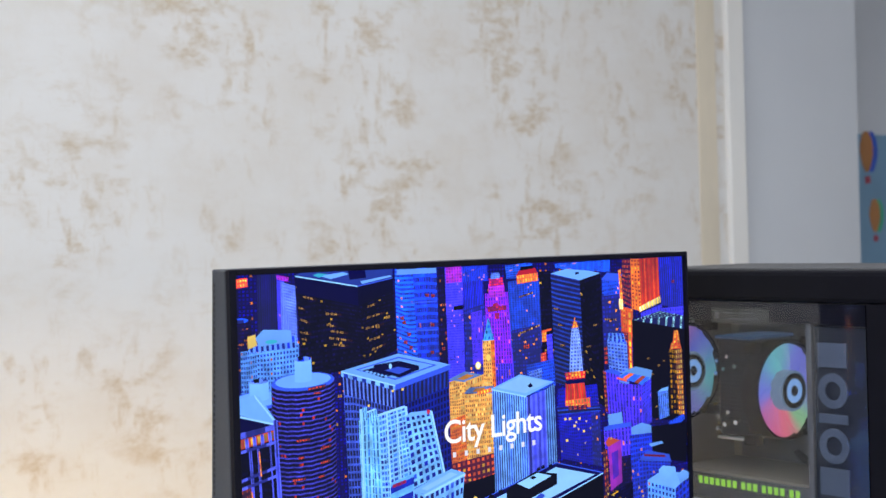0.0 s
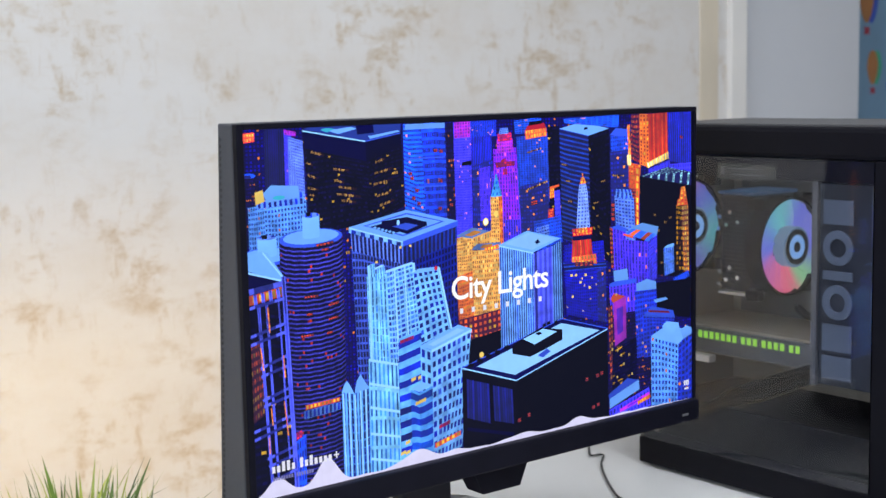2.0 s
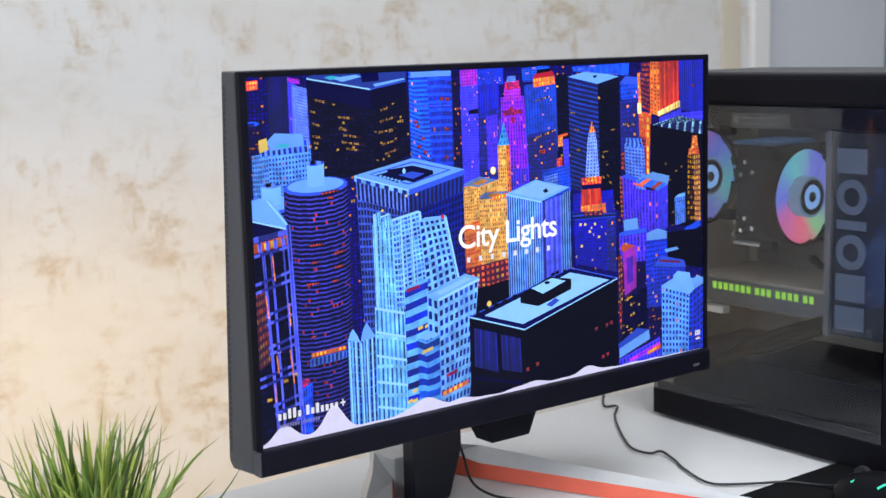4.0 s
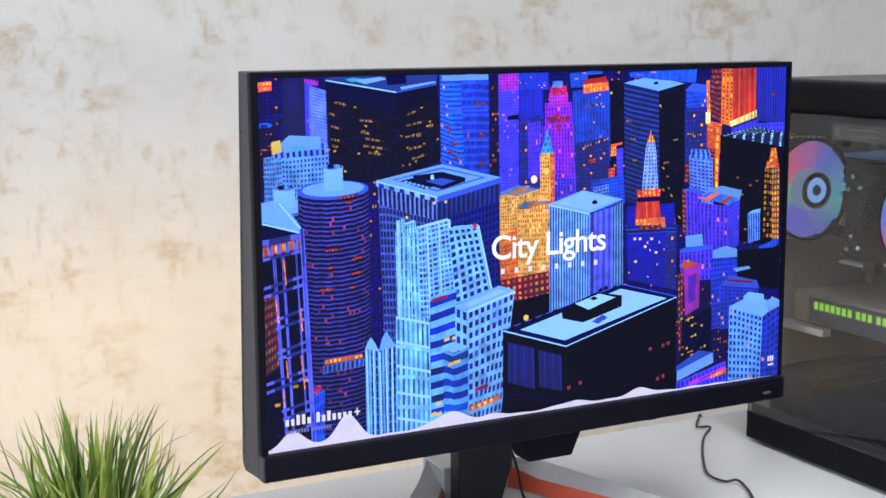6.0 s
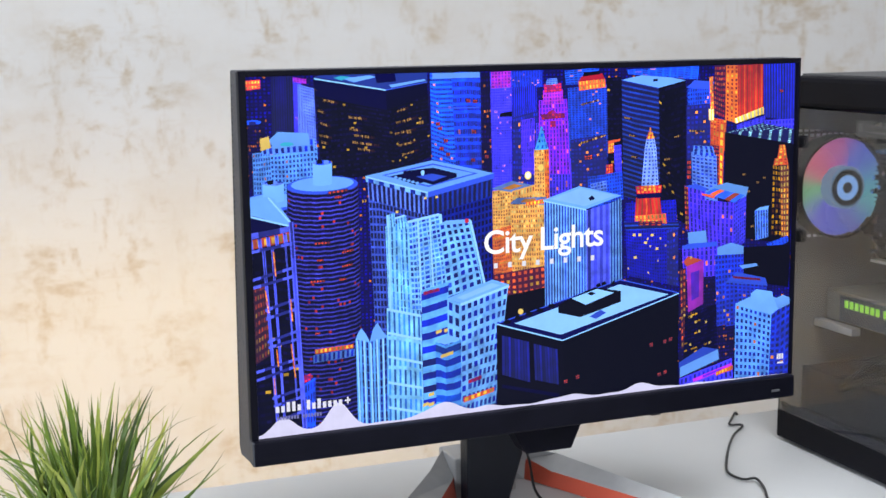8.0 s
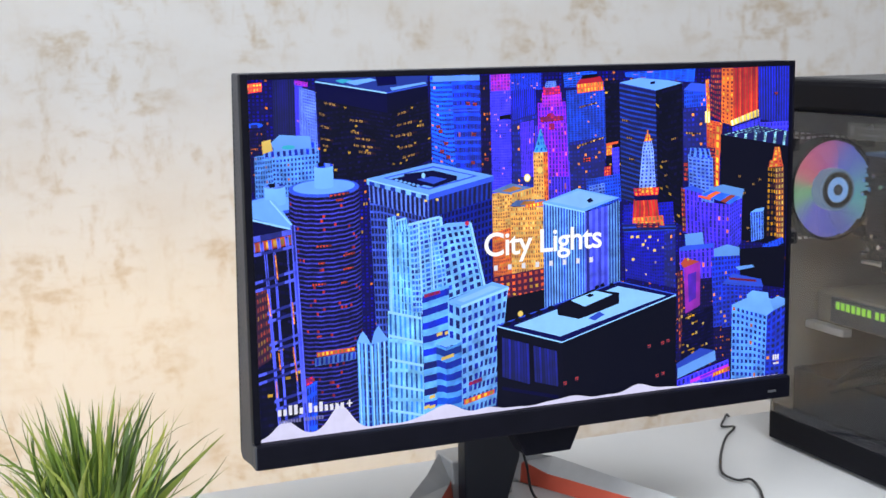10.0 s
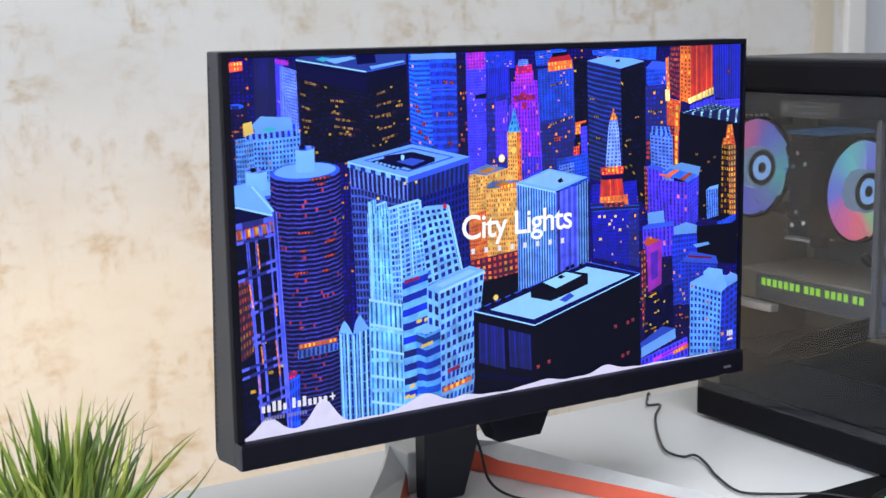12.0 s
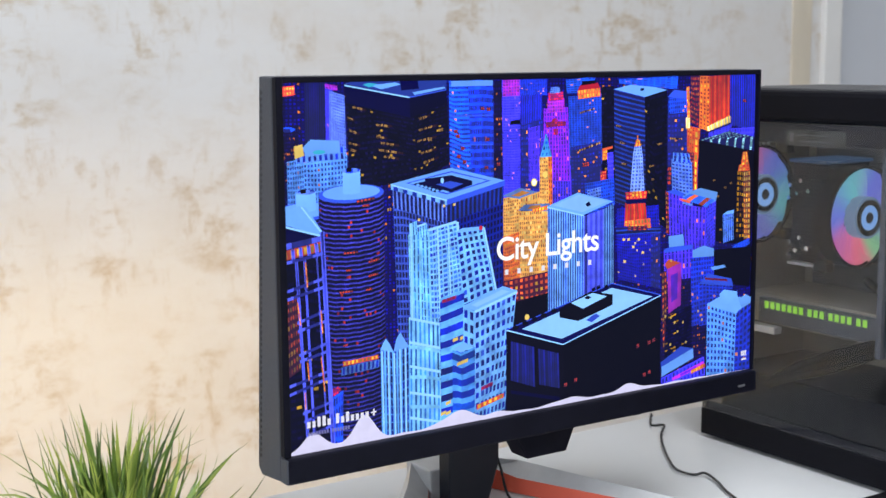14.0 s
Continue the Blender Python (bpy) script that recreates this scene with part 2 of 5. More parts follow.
def add_prism(bm, outline, axis, a, b, mat=0):
    """A flat outline (pairs) drawn out along x, y or z from a to b."""
    def at(p, d):
        return {"x": (d, p[0], p[1]), "y": (p[0], d, p[1]), "z": (p[0], p[1], d)}[axis]
    lo = [bm.verts.new(at(p, a)) for p in outline]
    hi = [bm.verts.new(at(p, b)) for p in outline]
    fs = [bm.faces.new(lo), bm.faces.new(hi[::-1])]
    n = len(outline)
    for i in range(n):
        fs.append(bm.faces.new((lo[i], hi[i], hi[(i + 1) % n], lo[(i + 1) % n])))
    for f in fs:
        f.material_index = mat
    bmesh.ops.recalc_face_normals(bm, faces=fs)
    return fs


def prism(outline, axis, a, b, bevel=0.0):
    bm = bmesh.new()
    add_prism(bm, outline, axis, a, b)
    if bevel:
        bmesh.ops.bevel(bm, geom=list(bm.edges), offset=bevel, segments=2, affect="EDGES", profile=0.5)
    return bm


def add_cyl(bm, r, depth, m, seg=32, r2=None):
    v = bmesh.ops.create_cone(bm, cap_ends=True, segments=seg, radius1=r, radius2=r if r2 is None else r2, depth=depth)["verts"]
    bmesh.ops.transform(bm, matrix=m, verts=v)
    return v


def ring(r0, r1, y0, y1, seg=48):
    """A hollow ring about the y axis."""
    bm = bmesh.new()
    rows = []
    for k in range(seg):
        a = 2 * math.pi * k / seg
        c, s = math.cos(a), math.sin(a)
        rows.append([bm.verts.new((r * c, y, r * s)) for r, y in ((r0, y0), (r1, y0), (r1, y1), (r0, y1))])
    for k in range(seg):
        p, q = rows[k], rows[(k + 1) % seg]
        for i in range(4):
            bm.faces.new((p[i], p[(i + 1) % 4], q[(i + 1) % 4], q[i]))
    bmesh.ops.recalc_face_normals(bm, faces=list(bm.faces))
    return bm


def tube(points, r, seg=8, per=8):
    """A round cable through the points, smoothed."""
    pts = [Vector(p) for p in points]
    path = []
    for i in range(len(pts) - 1):
        p0, p1, p2, p3 = pts[max(i - 1, 0)], pts[i], pts[i + 1], pts[min(i + 2, len(pts) - 1)]
        for k in range(per):
            t = k / per
            path.append(0.5 * (2 * p1 + (p2 - p0) * t + (2 * p0 - 5 * p1 + 4 * p2 - p3) * t * t + (3 * p1 - p0 - 3 * p2 + p3) * t ** 3))
    path.append(pts[-1])
    bm = bmesh.new()
    rows = []
    for i, p in enumerate(path):
        d = (path[min(i + 1, len(path) - 1)] - path[max(i - 1, 0)]).normalized()
        up = Vector((0, 0, 1)) if abs(d.z) < 0.9 else Vector((1, 0, 0))
        s = d.cross(up).normalized()
        u = s.cross(d)
        rows.append([bm.verts.new(p + r * (math.cos(2 * math.pi * k / seg) * s + math.sin(2 * math.pi * k / seg) * u)) for k in range(seg)])
    for a, b in zip(rows, rows[1:]):
        for k in range(seg):
            bm.faces.new((a[k], a[(k + 1) % seg], b[(k + 1) % seg], b[k]))
    bm.faces.new(rows[0][::-1])
    bm.faces.new(rows[-1])
    return bm


# ---- the room ----
DESK_Z = 0.745
WALL_Y = 1.04
tagged(obj("wall_back", box(-2.6, 1.585, WALL_Y, WALL_Y + 0.12, 0, 2.6), M_WALLPAPER), "off-white wallpaper wall with tan scraped-plaster smudges", "wall", kind="structure")
tagged(obj("trim_border", box(1.489, 1.550, WALL_Y - 0.004, WALL_Y - 0.0005, 0, 2.6, bevel=0.001), M_CREAM), "cream vertical paper border near the wall's end", "trim", kind="structure")
tagged(obj("trim_jamb", box(1.585, 1.643, WALL_Y - 0.012, WALL_Y + 0.12, 0, 2.6, bevel=0.004), M_TRIM), "white painted upright trim at the wall's end", "trim", kind="structure")
tagged(obj("wall_pier", box(1.643, 2.166, WALL_Y + 0.05, WALL_Y + 0.45, 0, 2.6), M_PAINT), "cool white painted pier beside the papered wall", "wall", kind="structure")
tagged(obj("wall_far", box(2.166, 4.1, WALL_Y + 0.35, WALL_Y + 0.45, 0, 2.6), M_PAINT), "cool white painted wall behind the poster", "wall", kind="structure")
tagged(obj("wall_right", box(4.0, 4.1, -3.1, WALL_Y + 0.35, 0, 2.6), M_PAINT), "cool white painted side wall", "wall", kind="structure")
tagged(obj("wall_front", box(-2.7, 4.1, -3.2, -3.1, 0, 2.6), M_PAINT), "cool white painted wall", "wall", kind="structure")
# unseen left wall; its opening is added to let the fill light in
bm = bmesh.new()
for y0, y1, z0, z1 in ((-3.1, -2.1, 0, 2.6), (-0.5, WALL_Y + 0.12, 0, 2.6), (-2.1, -0.5, 0, 1.1), (-2.1, -0.5, 2.4, 2.6)):
    add_box(bm, -2.7, -2.6, y0, y1, z0, z1)
tagged(obj("wall_left", bm, M_PAINT), "cool white painted wall out of view, with an opening added for the fill light", "wall", kind="structure")
tagged(obj("floor", box(-2.7, 4.1, -3.2, WALL_Y + 0.45, -0.1, 0), M_FLOOR), "beige tiled floor", "floor", kind="structure")
tagged(obj("ceiling", box(-2.7, 4.1, -3.2, WALL_Y + 0.45, 2.6, 2.7), M_CEIL), "plain white ceiling", "ceiling", kind="structure")

# ---- the desk ----
desk = empty("desk", "white laminate desk with a smooth top", "desk", (0.1, -0.1, 0))
desk_m = Matrix.Translation((-0.1, 0.1, 0))


def dpart(name, bm, mats, parent=desk, label=""):
    bmesh.ops.transform(bm, matrix=desk_m, verts=list(bm.verts))
    return part(name, bm, mats, parent, label)


dpart("desktop", box(-0.75, 0.95, -0.42, 0.318, DESK_Z - 0.025, DESK_Z, bevel=0.002), M_DESK)
for x in (-0.71, 0.87):
    dpart("side_panel", box(x, x + 0.03, -0.36, 0.27, 0, DESK_Z - 0.025, bevel=0.002), M_DESK)
strip = empty("led_strip", "warm white LED strip under the desk's back edge", "light strip", (-0.25, 0.262, 0.700))
part("bracket", box(-0.02, 0.02, -0.02, -0.008, -0.016, 0.0195), M_POT, strip)
part("strip_body", box(-0.55, 0.55, -0.007, 0.005, -0.016, 0.016, bevel=0.001), M_POT, strip)

# ---- the monitor ----
mon = empty("monitor", "black gaming monitor showing a night city picture", "monitor", (0, 0.1, DESK_Z))
T = Matrix.Translation((0, -0.1, -DESK_Z))


def mpart(name, bm, mats, parent=mon, label="", smooth=False):
    bmesh.ops.transform(bm, matrix=T, verts=list(bm.verts))
    return part(name, bm, mats, parent, label, smooth)


W2, ZT, ZB = 0.279, 1.210, 0.870
# rear shell: thin above, deeper below
shell = prism([(0.0068, ZT - 0.0003), (0.030, ZT + 0.0004), (0.051, ZB + 0.004), (0.044, ZB - 0.003), (0.0068, ZB + 0.0003)], "x", -W2, W2, bevel=0.0015)
shell_ob = mpart("rear_shell", shell, M_SHELL, label="dark grey textured plastic shell")
mpart("rear_hump", prism([(0.03, 1.13), (0.062, 1.10), (0.066, 0.93), (0.04, 0.90)], "x", -0.17, 0.17, bevel=0.004), M_SHELL)
for z in np.arange(0.885, 1.20, 0.0052):
    y = 0.030 + (ZT - z) / (ZT - ZB) * 0.020 - 0.0045
    mpart("vent_hole", box(-W2 - 0.0006, -W2 + 0.002, y - 0.0011, y + 0.0011, z - 0.0014, z + 0.0014), M_RUBBER, shell_ob)
# bezel: thin frame on three sides
bm = bmesh.new()
add_box(bm, -W2, -0.2726, -0.001, 0.0066, ZB + 0.0224, ZT, 0.0008)
add_box(bm, 0.2766, W2, -0.001, 0.0066, ZB + 0.0224, ZT, 0.0008)
add_box(bm, -0.2726, 0.2766, -0.001, 0.0066, 1.2049, ZT, 0.0008)
mpart("bezel", bm, M_BEZEL)
chin = mpart("chin", box(-W2, W2, -0.006, 0.006, ZB, ZB + 0.0226, bevel=0.002), M_BEZEL, label="black lower bezel bar")
mpart("end_cap", box(-W2 - 0.0005, -W2 + 0.004, -0.0055, 0.0065, ZB + 0.0005, ZB + 0.0221, bevel=0.001), M_SHELL, chin)
mpart("logo_badge", box(0.251, 0.2605, -0.0066, -0.0055, 0.8776, 0.8800, bevel=0.0003), M_BADGE, chin, "small grey badge")
mpart("power_led", box(0.2515, 0.2535, -0.0068, -0.0055, 0.8705, 0.872), M_BADGE, chin)
mpart("sensor_housing", prism([(-0.024, 0.8675), (-0.008, 0.839), (0.040, 0.839), (0.053, 0.8675)], "y", 0.020, 0.046, bevel=0.0012), M_BEZEL, label="black angular housing below the bezel")
mpart("joystick", box(0.128, 0.140, 0.02, 0.03, 0.860, 0.867, bevel=0.002), M_RUBBER)
mpart("button", box(0.225, 0.237, 0.02, 0.03, 0.862, 0.867, bevel=0.001), M_RUBBER)
mpart("panel", box(-0.2726, 0.2766, 0.0052, 0.0065, 0.8920, 1.2050), M_BEZEL)
# the picture on the screen: flat buildings laid over each other within the thickness of the panel
SU, SV = 0.00343125, 0.00347


def screen_material(name, wall, win=None, lit=None, share=0.0, fx=0.6, fy=0.6, power=1.0, seed=0.0):
    """Glowing facade of the night picture: a wall tone, a grid of window cells and a share of lit cells."""
    m = bpy.data.materials.new("picture_" + name)
    m.use_nodes = True
    nt = m.node_tree
    N, L = nt.nodes, nt.links
    b = N["Principled BSDF"]
    b.inputs["Base Color"].default_value = (0.002, 0.002, 0.003, 1)
    b.inputs["Roughness"].default_value = 0.45
    b.inputs["Specular IOR Level"].default_value = 0.08
    b.inputs["Emission Strength"].default_value = power

    def calc(op, a, c=0.0):
        k = N.new("ShaderNodeMath")
        k.operation = op
        for i, v in enumerate((a, c)):
            if isinstance(v, (int, float)):
                k.inputs[i].default_value = v
            else:
                L.new(v, k.inputs[i])
        return k.outputs[0]

    def mix(fac, a, c):
        k = N.new("ShaderNodeMix")
        k.data_type = "RGBA"
        if isinstance(fac, (int, float)):
            k.inputs["Factor"].default_value = fac
        else:
            L.new(fac, k.inputs["Factor"])
        for s, v in (("A", a), ("B", c)):
            if isinstance(v, tuple):
                k.inputs[s].default_value = v
            else:
                L.new(v, k.inputs[s])
        return k.outputs["Result"]

    gain = (1.0, 1.0, 1.0)
    if wall[2] > 1.25 * wall[0]:
        gain = (0.98, 1.03, 1.32) if sum(wall) > 330 else (1.6, 2.45, 1.28)
    veil = (0.012, 0.016, 0.050)
    if name in ("night", "dark_lit", "frame_dark", "drum_rows"):
        gain, veil = (1.1, 1.3, 1.05), (0.006, 0.007, 0.024)
    if name in DEEP:
        gain, veil = (0.9, 0.9, 1.0), (0.002, 0.003, 0.009)
    uvn = N.new("ShaderNodeUVMap")
    sep = N.new("ShaderNodeSeparateXYZ")
    L.new(uvn.outputs[0], sep.inputs[0])
    tone = N.new("ShaderNodeTexNoise")
    tone.inputs["Scale"].default_value, tone.inputs["Detail"].default_value = 0.35, 7
    tone.inputs["Roughness"].default_value = 0.7
    L.new(uvn.outputs[0], tone.inputs["Vector"])
    sheen = N.new("ShaderNodeTexNoise")
    sheen.inputs["Scale"].default_value, sheen.inputs["Detail"].default_value = 90, 5
    geo = N.new("ShaderNodeNewGeometry")
    L.new(geo.outputs["Position"], sheen.inputs["Vector"])
    colour = srgb(*wall)
    if win:
        mx = calc("LESS_THAN", calc("ABSOLUTE", calc("SUBTRACT", calc("FRACT", sep.outputs[0]), 0.5)), fx / 2) if fx < 1 else 1.0
        my = calc("LESS_THAN", calc("ABSOLUTE", calc("SUBTRACT", calc("FRACT", sep.outputs[1]), 0.5)), fy / 2) if fy < 1 else 1.0
        mask = calc("MULTIPLY", mx, my)
        inner = srgb(*win)
        cell = N.new("ShaderNodeCombineXYZ")
        L.new(calc("FLOOR", sep.outputs[0]), cell.inputs[0])
        L.new(calc("FLOOR", sep.outputs[1]), cell.inputs[1])
        cell.inputs[2].default_value = seed
        wn2 = N.new("ShaderNodeTexWhiteNoise")
        L.new(cell.outputs[0], wn2.inputs["Vector"])
        dim = N.new("ShaderNodeHueSaturation")
        dim.inputs["Color"].default_value = inner
        dr = N.new("ShaderNodeMapRange")
        dr.inputs["To Min"].default_value, dr.inputs["To Max"].default_value = 0.25, 1.7
        pw = calc("POWER", wn2.outputs["Value"], 1.6)
        L.new(pw, dr.inputs[0])
        L.new(dr.outputs[0], dim.inputs["Value"])
        inner = dim.outputs[0]
        if lit:
            big = N.new("ShaderNodeTexNoise")
            big.inputs["Scale"].default_value = 0.3
            rowwise = N.new("ShaderNodeVectorMath")
            rowwise.operation = "MULTIPLY"
            rowwise.inputs[1].default_value = (0.35, 2.6, 1.0)
            L.new(cell.outputs[0], rowwise.inputs[0])
            L.new(rowwise.outputs[0], big.inputs["Vector"])
            big.inputs["Scale"].default_value = 0.45
            on = calc("LESS_THAN", wn2.outputs["Value"], calc("MULTIPLY", share * 34.0, calc("POWER", big.outputs[0], 6.0)) if share < 0.5 else share)
            warm = mix(calc("FRACT", calc("MULTIPLY", wn2.outputs["Value"], 57.0)), srgb(*lit), srgb(*[int(v * 0.55) for v in lit]))
            inner = mix(on, inner, warm)
        colour = mix(mask, colour, inner)
    h = N.new("ShaderNodeHueSaturation")
    h.inputs["Saturation"].default_value = 1.08
    if isinstance(colour, tuple):
        h.inputs["Color"].default_value = colour
    else:
        L.new(colour, h.inputs["Color"])
    r = N.new("ShaderNodeMapRange")
    r.inputs["From Min"].default_value, r.inputs["From Max"].default_value = 0.25, 0.75
    r.inputs["To Min"].default_value, r.inputs["To Max"].default_value = (0.5, 1.45) if win else (0.93, 1.07)
    L.new(tone.outputs[0], r.inputs[0])
    r3 = N.new("ShaderNodeMapRange")
    r3.inputs["From Min"].default_value, r3.inputs["From Max"].default_value = 0.3, 0.7
    r3.inputs["To Min"].default_value, r3.inputs["To Max"].default_value = (0.65, 1.3) if win else (0.95, 1.05)
    L.new(sheen.outputs[0], r3.inputs[0])
    step = N.new("ShaderNodeAttribute")
    step.attribute_name = "picture_tone"
    L.new(calc("MULTIPLY", calc("MULTIPLY", r.outputs[0], r3.outputs[0]), step.outputs["Fac"]), h.inputs["Value"])
    cast = N.new("ShaderNodeMix")
    cast.data_type, cast.blend_type = "RGBA", "MULTIPLY"
    cast.inputs["Factor"].default_value = 1.0
    cast.inputs["B"].default_value = (*gain, 1)
    L.new(h.outputs[0], cast.inputs["A"])
    haze = N.new("ShaderNodeMix")
    haze.data_type, haze.blend_type = "RGBA", "ADD"
    haze.inputs["Factor"].default_value = 1.0
    haze.inputs["B"].default_value = (*veil, 1)
    L.new(cast.outputs["Result"], haze.inputs["A"])
    L.new(haze.outputs["Result"], b.inputs["Emission Color"])
    return m


# pieces of the picture that no blue haze lightens
DEEP = {"black", "slab", "black_lit", "black_lit2", "lit_row", "navy_plain", "wave", "word", "gold_lit"}
PALETTE = {
    "night": ((15, 10, 74), (34, 34, 160), (255, 140, 70), 0.035, 0.5, 0.55),
    "sign": ((255, 70, 30), (255, 190, 90), None, 0, 0.5, 0.5, 1.5),
    "violet": ((90, 84, 230), (36, 34, 160), (255, 150, 160), 0.05, 0.5, 0.6, 1.45),
    "violet_col": ((100, 80, 232), (42, 32, 160), (255, 140, 90), 0.05, 0.5, 0.85, 1.45),
    "magenta": ((185, 70, 215), (110, 60, 225), None, 0, 0.5, 0.6, 1.45),
    "pale_grid": ((132, 160, 255), (45, 55, 190), None, 0, 0.55, 0.5),
    "pale_win": ((120, 178, 255), (28, 40, 150), (255, 150, 80), 0.06, 0.52, 0.55),
    "pale_rows": ((128, 165, 255), (62, 82, 210), None, 0, 0.6, 0.5),
    "pale_col": ((122, 170, 255), (40, 55, 190), None, 0, 0.5, 0.9),
    "roof": ((135, 190, 255),),
    "roof_dim": ((78, 102, 215),),
    "roof_gold": ((120, 150, 200), (255, 170, 70), None, 0, 0.6, 0.4),
    "roof_lit": ((88, 130, 255), (255, 120, 70), None, 0, 1, 0.35),
    "roof_dash": ((16, 14, 74), (150, 175, 250), (160, 190, 255), 0.5, 0.6, 0.25),
    "black": ((6, 5, 18),),
    "black_lit": ((9, 9, 30), (18, 16, 58), (255, 205, 95), 0.03, 0.85, 0.40),
    "black_lit2": ((12, 11, 44), (20, 18, 70), (255, 195, 80), 0.10, 0.85, 0.40),
    "navy_plain": ((14, 13, 62),),
    "navy_lit": ((20, 18, 90), (42, 44, 150), (255, 130, 50), 0.10, 0.6, 0.5, 1.45),
    "dark_lit": ((13, 9, 50), (28, 22, 100), (255, 140, 80), 0.10, 0.5, 0.45),
    "blue_rows": ((72, 112, 244), (22, 30, 135), (255, 150, 70), 0.06, 0.8, 0.5, 1.45),
    "blue_bay": ((56, 84, 236), (26, 34, 155), (255, 140, 60), 0.05, 0.8, 0.6, 1.45),
    "blue_col": ((60, 66, 215), (22, 16, 110), None, 0, 0.55, 1, 1.45),
    "blue_dim": ((44, 62, 212), (22, 26, 136), (255, 130, 60), 0.04, 0.55, 0.6, 1.45),
    "blue_line": ((52, 62, 175), (14, 12, 62), None, 0, 1, 0.62),
    "indigo": ((52, 60, 208), (24, 22, 120), (255, 140, 70), 0.05, 0.6, 0.55, 1.45),
    "indigo_lit": ((54, 54, 195), (22, 18, 100), (255, 190, 90), 0.04, 0.5, 0.55),
    "red_glow": ((150, 36, 120), (255, 84, 84), None, 0, 0.6, 0.6, 1.1),
    "ember_win": ((84, 14, 24), (255, 104, 36), (255, 190, 70), 0.3, 0.5, 0.5),
    "red_dim": ((170, 40, 40),),
    "crown": ((255, 96, 24), (255, 206, 84), None, 0, 0.5, 0.7, 1.3),
    "red_col": ((215, 40, 16), (255, 110, 24), None, 0, 0.35, 1, 0.9),
    "red_win": ((250, 104, 26), (205, 30, 24), (255, 220, 90), 0.3, 0.45, 0.5, 0.9),
    "red_lamp": ((200, 30, 30), (255, 120, 30), (255, 200, 80), 0.3, 0.5, 0.6, 1.2),
    "orange": ((250, 100, 30),),
    "flame": ((255, 214, 90), (255, 250, 205), None, 0, 0.5, 1, 1.5),
    "flame2": ((240, 92, 22), (255, 204, 84), None, 0, 0.5, 0.7, 1.0),
    "ember": ((40, 10, 20), (240, 84, 46), None, 0, 0.6, 0.6),
    "lamp": ((255, 250, 190), None, None, 0, 1, 1, 2.0),
    "lamp2": ((255, 222, 120),),
    "gold": ((244, 184, 100), (150, 76, 48), (255, 236, 150), 0.3, 0.45, 0.55, 1.0),
    "gold_red": ((250, 124, 30), (150, 34, 24), (255, 206, 84), 0.35, 0.42, 0.55, 1.0),
    "gold_lit": ((14, 10, 30), (70, 40, 30), (255, 186, 60), 0.6, 0.5, 0.6),
    "cyan": ((96, 225, 240),),
    "cyan_cone": ((96, 176, 240), (40, 90, 200), None, 0, 0.4, 0.5),
    "stripe": ((140, 196, 255), (42, 66, 185), None, 0, 0.48, 1),
    "stripe_violet": ((118, 128, 255), (100, 106, 245), None, 0, 0.5, 1),
    "frame_win": ((84, 104, 205), (9, 8, 44), (40, 50, 140), 0.2, 0.70, 0.70),
    "frame_dark": ((34, 44, 165), (12, 10, 62), (250, 190, 90), 0.02, 0.6, 0.66),
    "stripe_pale": ((150, 222, 255), (92, 156, 252), None, 0, 0.40, 0.88),
    "cage": ((150, 214, 255), (92, 140, 245), (60, 74, 205), 0.2, 0.74, 0.62),
    "grid_pale": ((140, 200, 255), (22, 36, 150), (90, 120, 235), 0.2, 0.58, 0.56),
    "band_blue": ((126, 196, 255), (32, 46, 165), None, 0, 1, 0.5),
    "gothic": ((122, 190, 255), (26, 34, 140), None, 0, 0.5, 0.9),
    "slab": ((7, 6, 20),),
    "slab_col": ((15, 14, 66), (34, 34, 120), None, 0, 0.72, 1),
    "drum_rows": ((92, 90, 225), (15, 8, 52), (220, 80, 60), 0.035, 1, 0.66),
    "edge": ((165, 220, 255),),
    "band_soft": ((112, 182, 255), (66, 108, 228), (50, 70, 190), 0.3, 1, 0.55),
    "wave": ((232, 230, 250),),
    "dark_col": ((20, 18, 100), (12, 9, 58), None, 0, 0.6, 1),
    "lit_row": ((14, 10, 34), (60, 36, 40), (255, 200, 120), 0.55, 0.6, 0.9),
    "pink_col": ((150, 70, 225), (66, 40, 175), (255, 120, 150), 0.06, 0.5, 0.8, 1.3),
    "red_dark": ((60, 10, 50), (190, 40, 30), (255, 120, 40), 0.5, 0.5, 0.5),
    "gold_win": ((120, 60, 20), (255, 170, 50), (255, 220, 110), 0.5, 0.5, 0.6),
    "shaft": ((150, 180, 245), (70, 90, 215), None, 0, 0.45, 0.55),
    "pier": ((120, 150, 250), (16, 14, 80), None, 0, 0.6, 1),
    "pier_dark": ((44, 52, 160), (12, 10, 62), None, 0, 0.6, 1),
    "big_win": ((140, 205, 255), (22, 34, 140), (80, 110, 230), 0.12, 0.56, 0.60),
}
screen_mats = {n: screen_material(n, *v[:1], *(v[1:] if len(v) > 1 else ()), seed=i * 3.7) for i, (n, v) in enumerate(PALETTE.items())}
pieces = []
layer_no = [0]


def piece(name):
    """Begins the next building of the picture; what follows is drawn into it."""
    bm = bmesh.new()
    pieces.append((name, bm, bm.loops.layers.uv.new("UVMap"), bm.loops.layers.float.new("picture_tone"), []))


def on_screen(u, v, y):
    return (-0.2725 + u * SU, y, 1.2048 - v * SV)


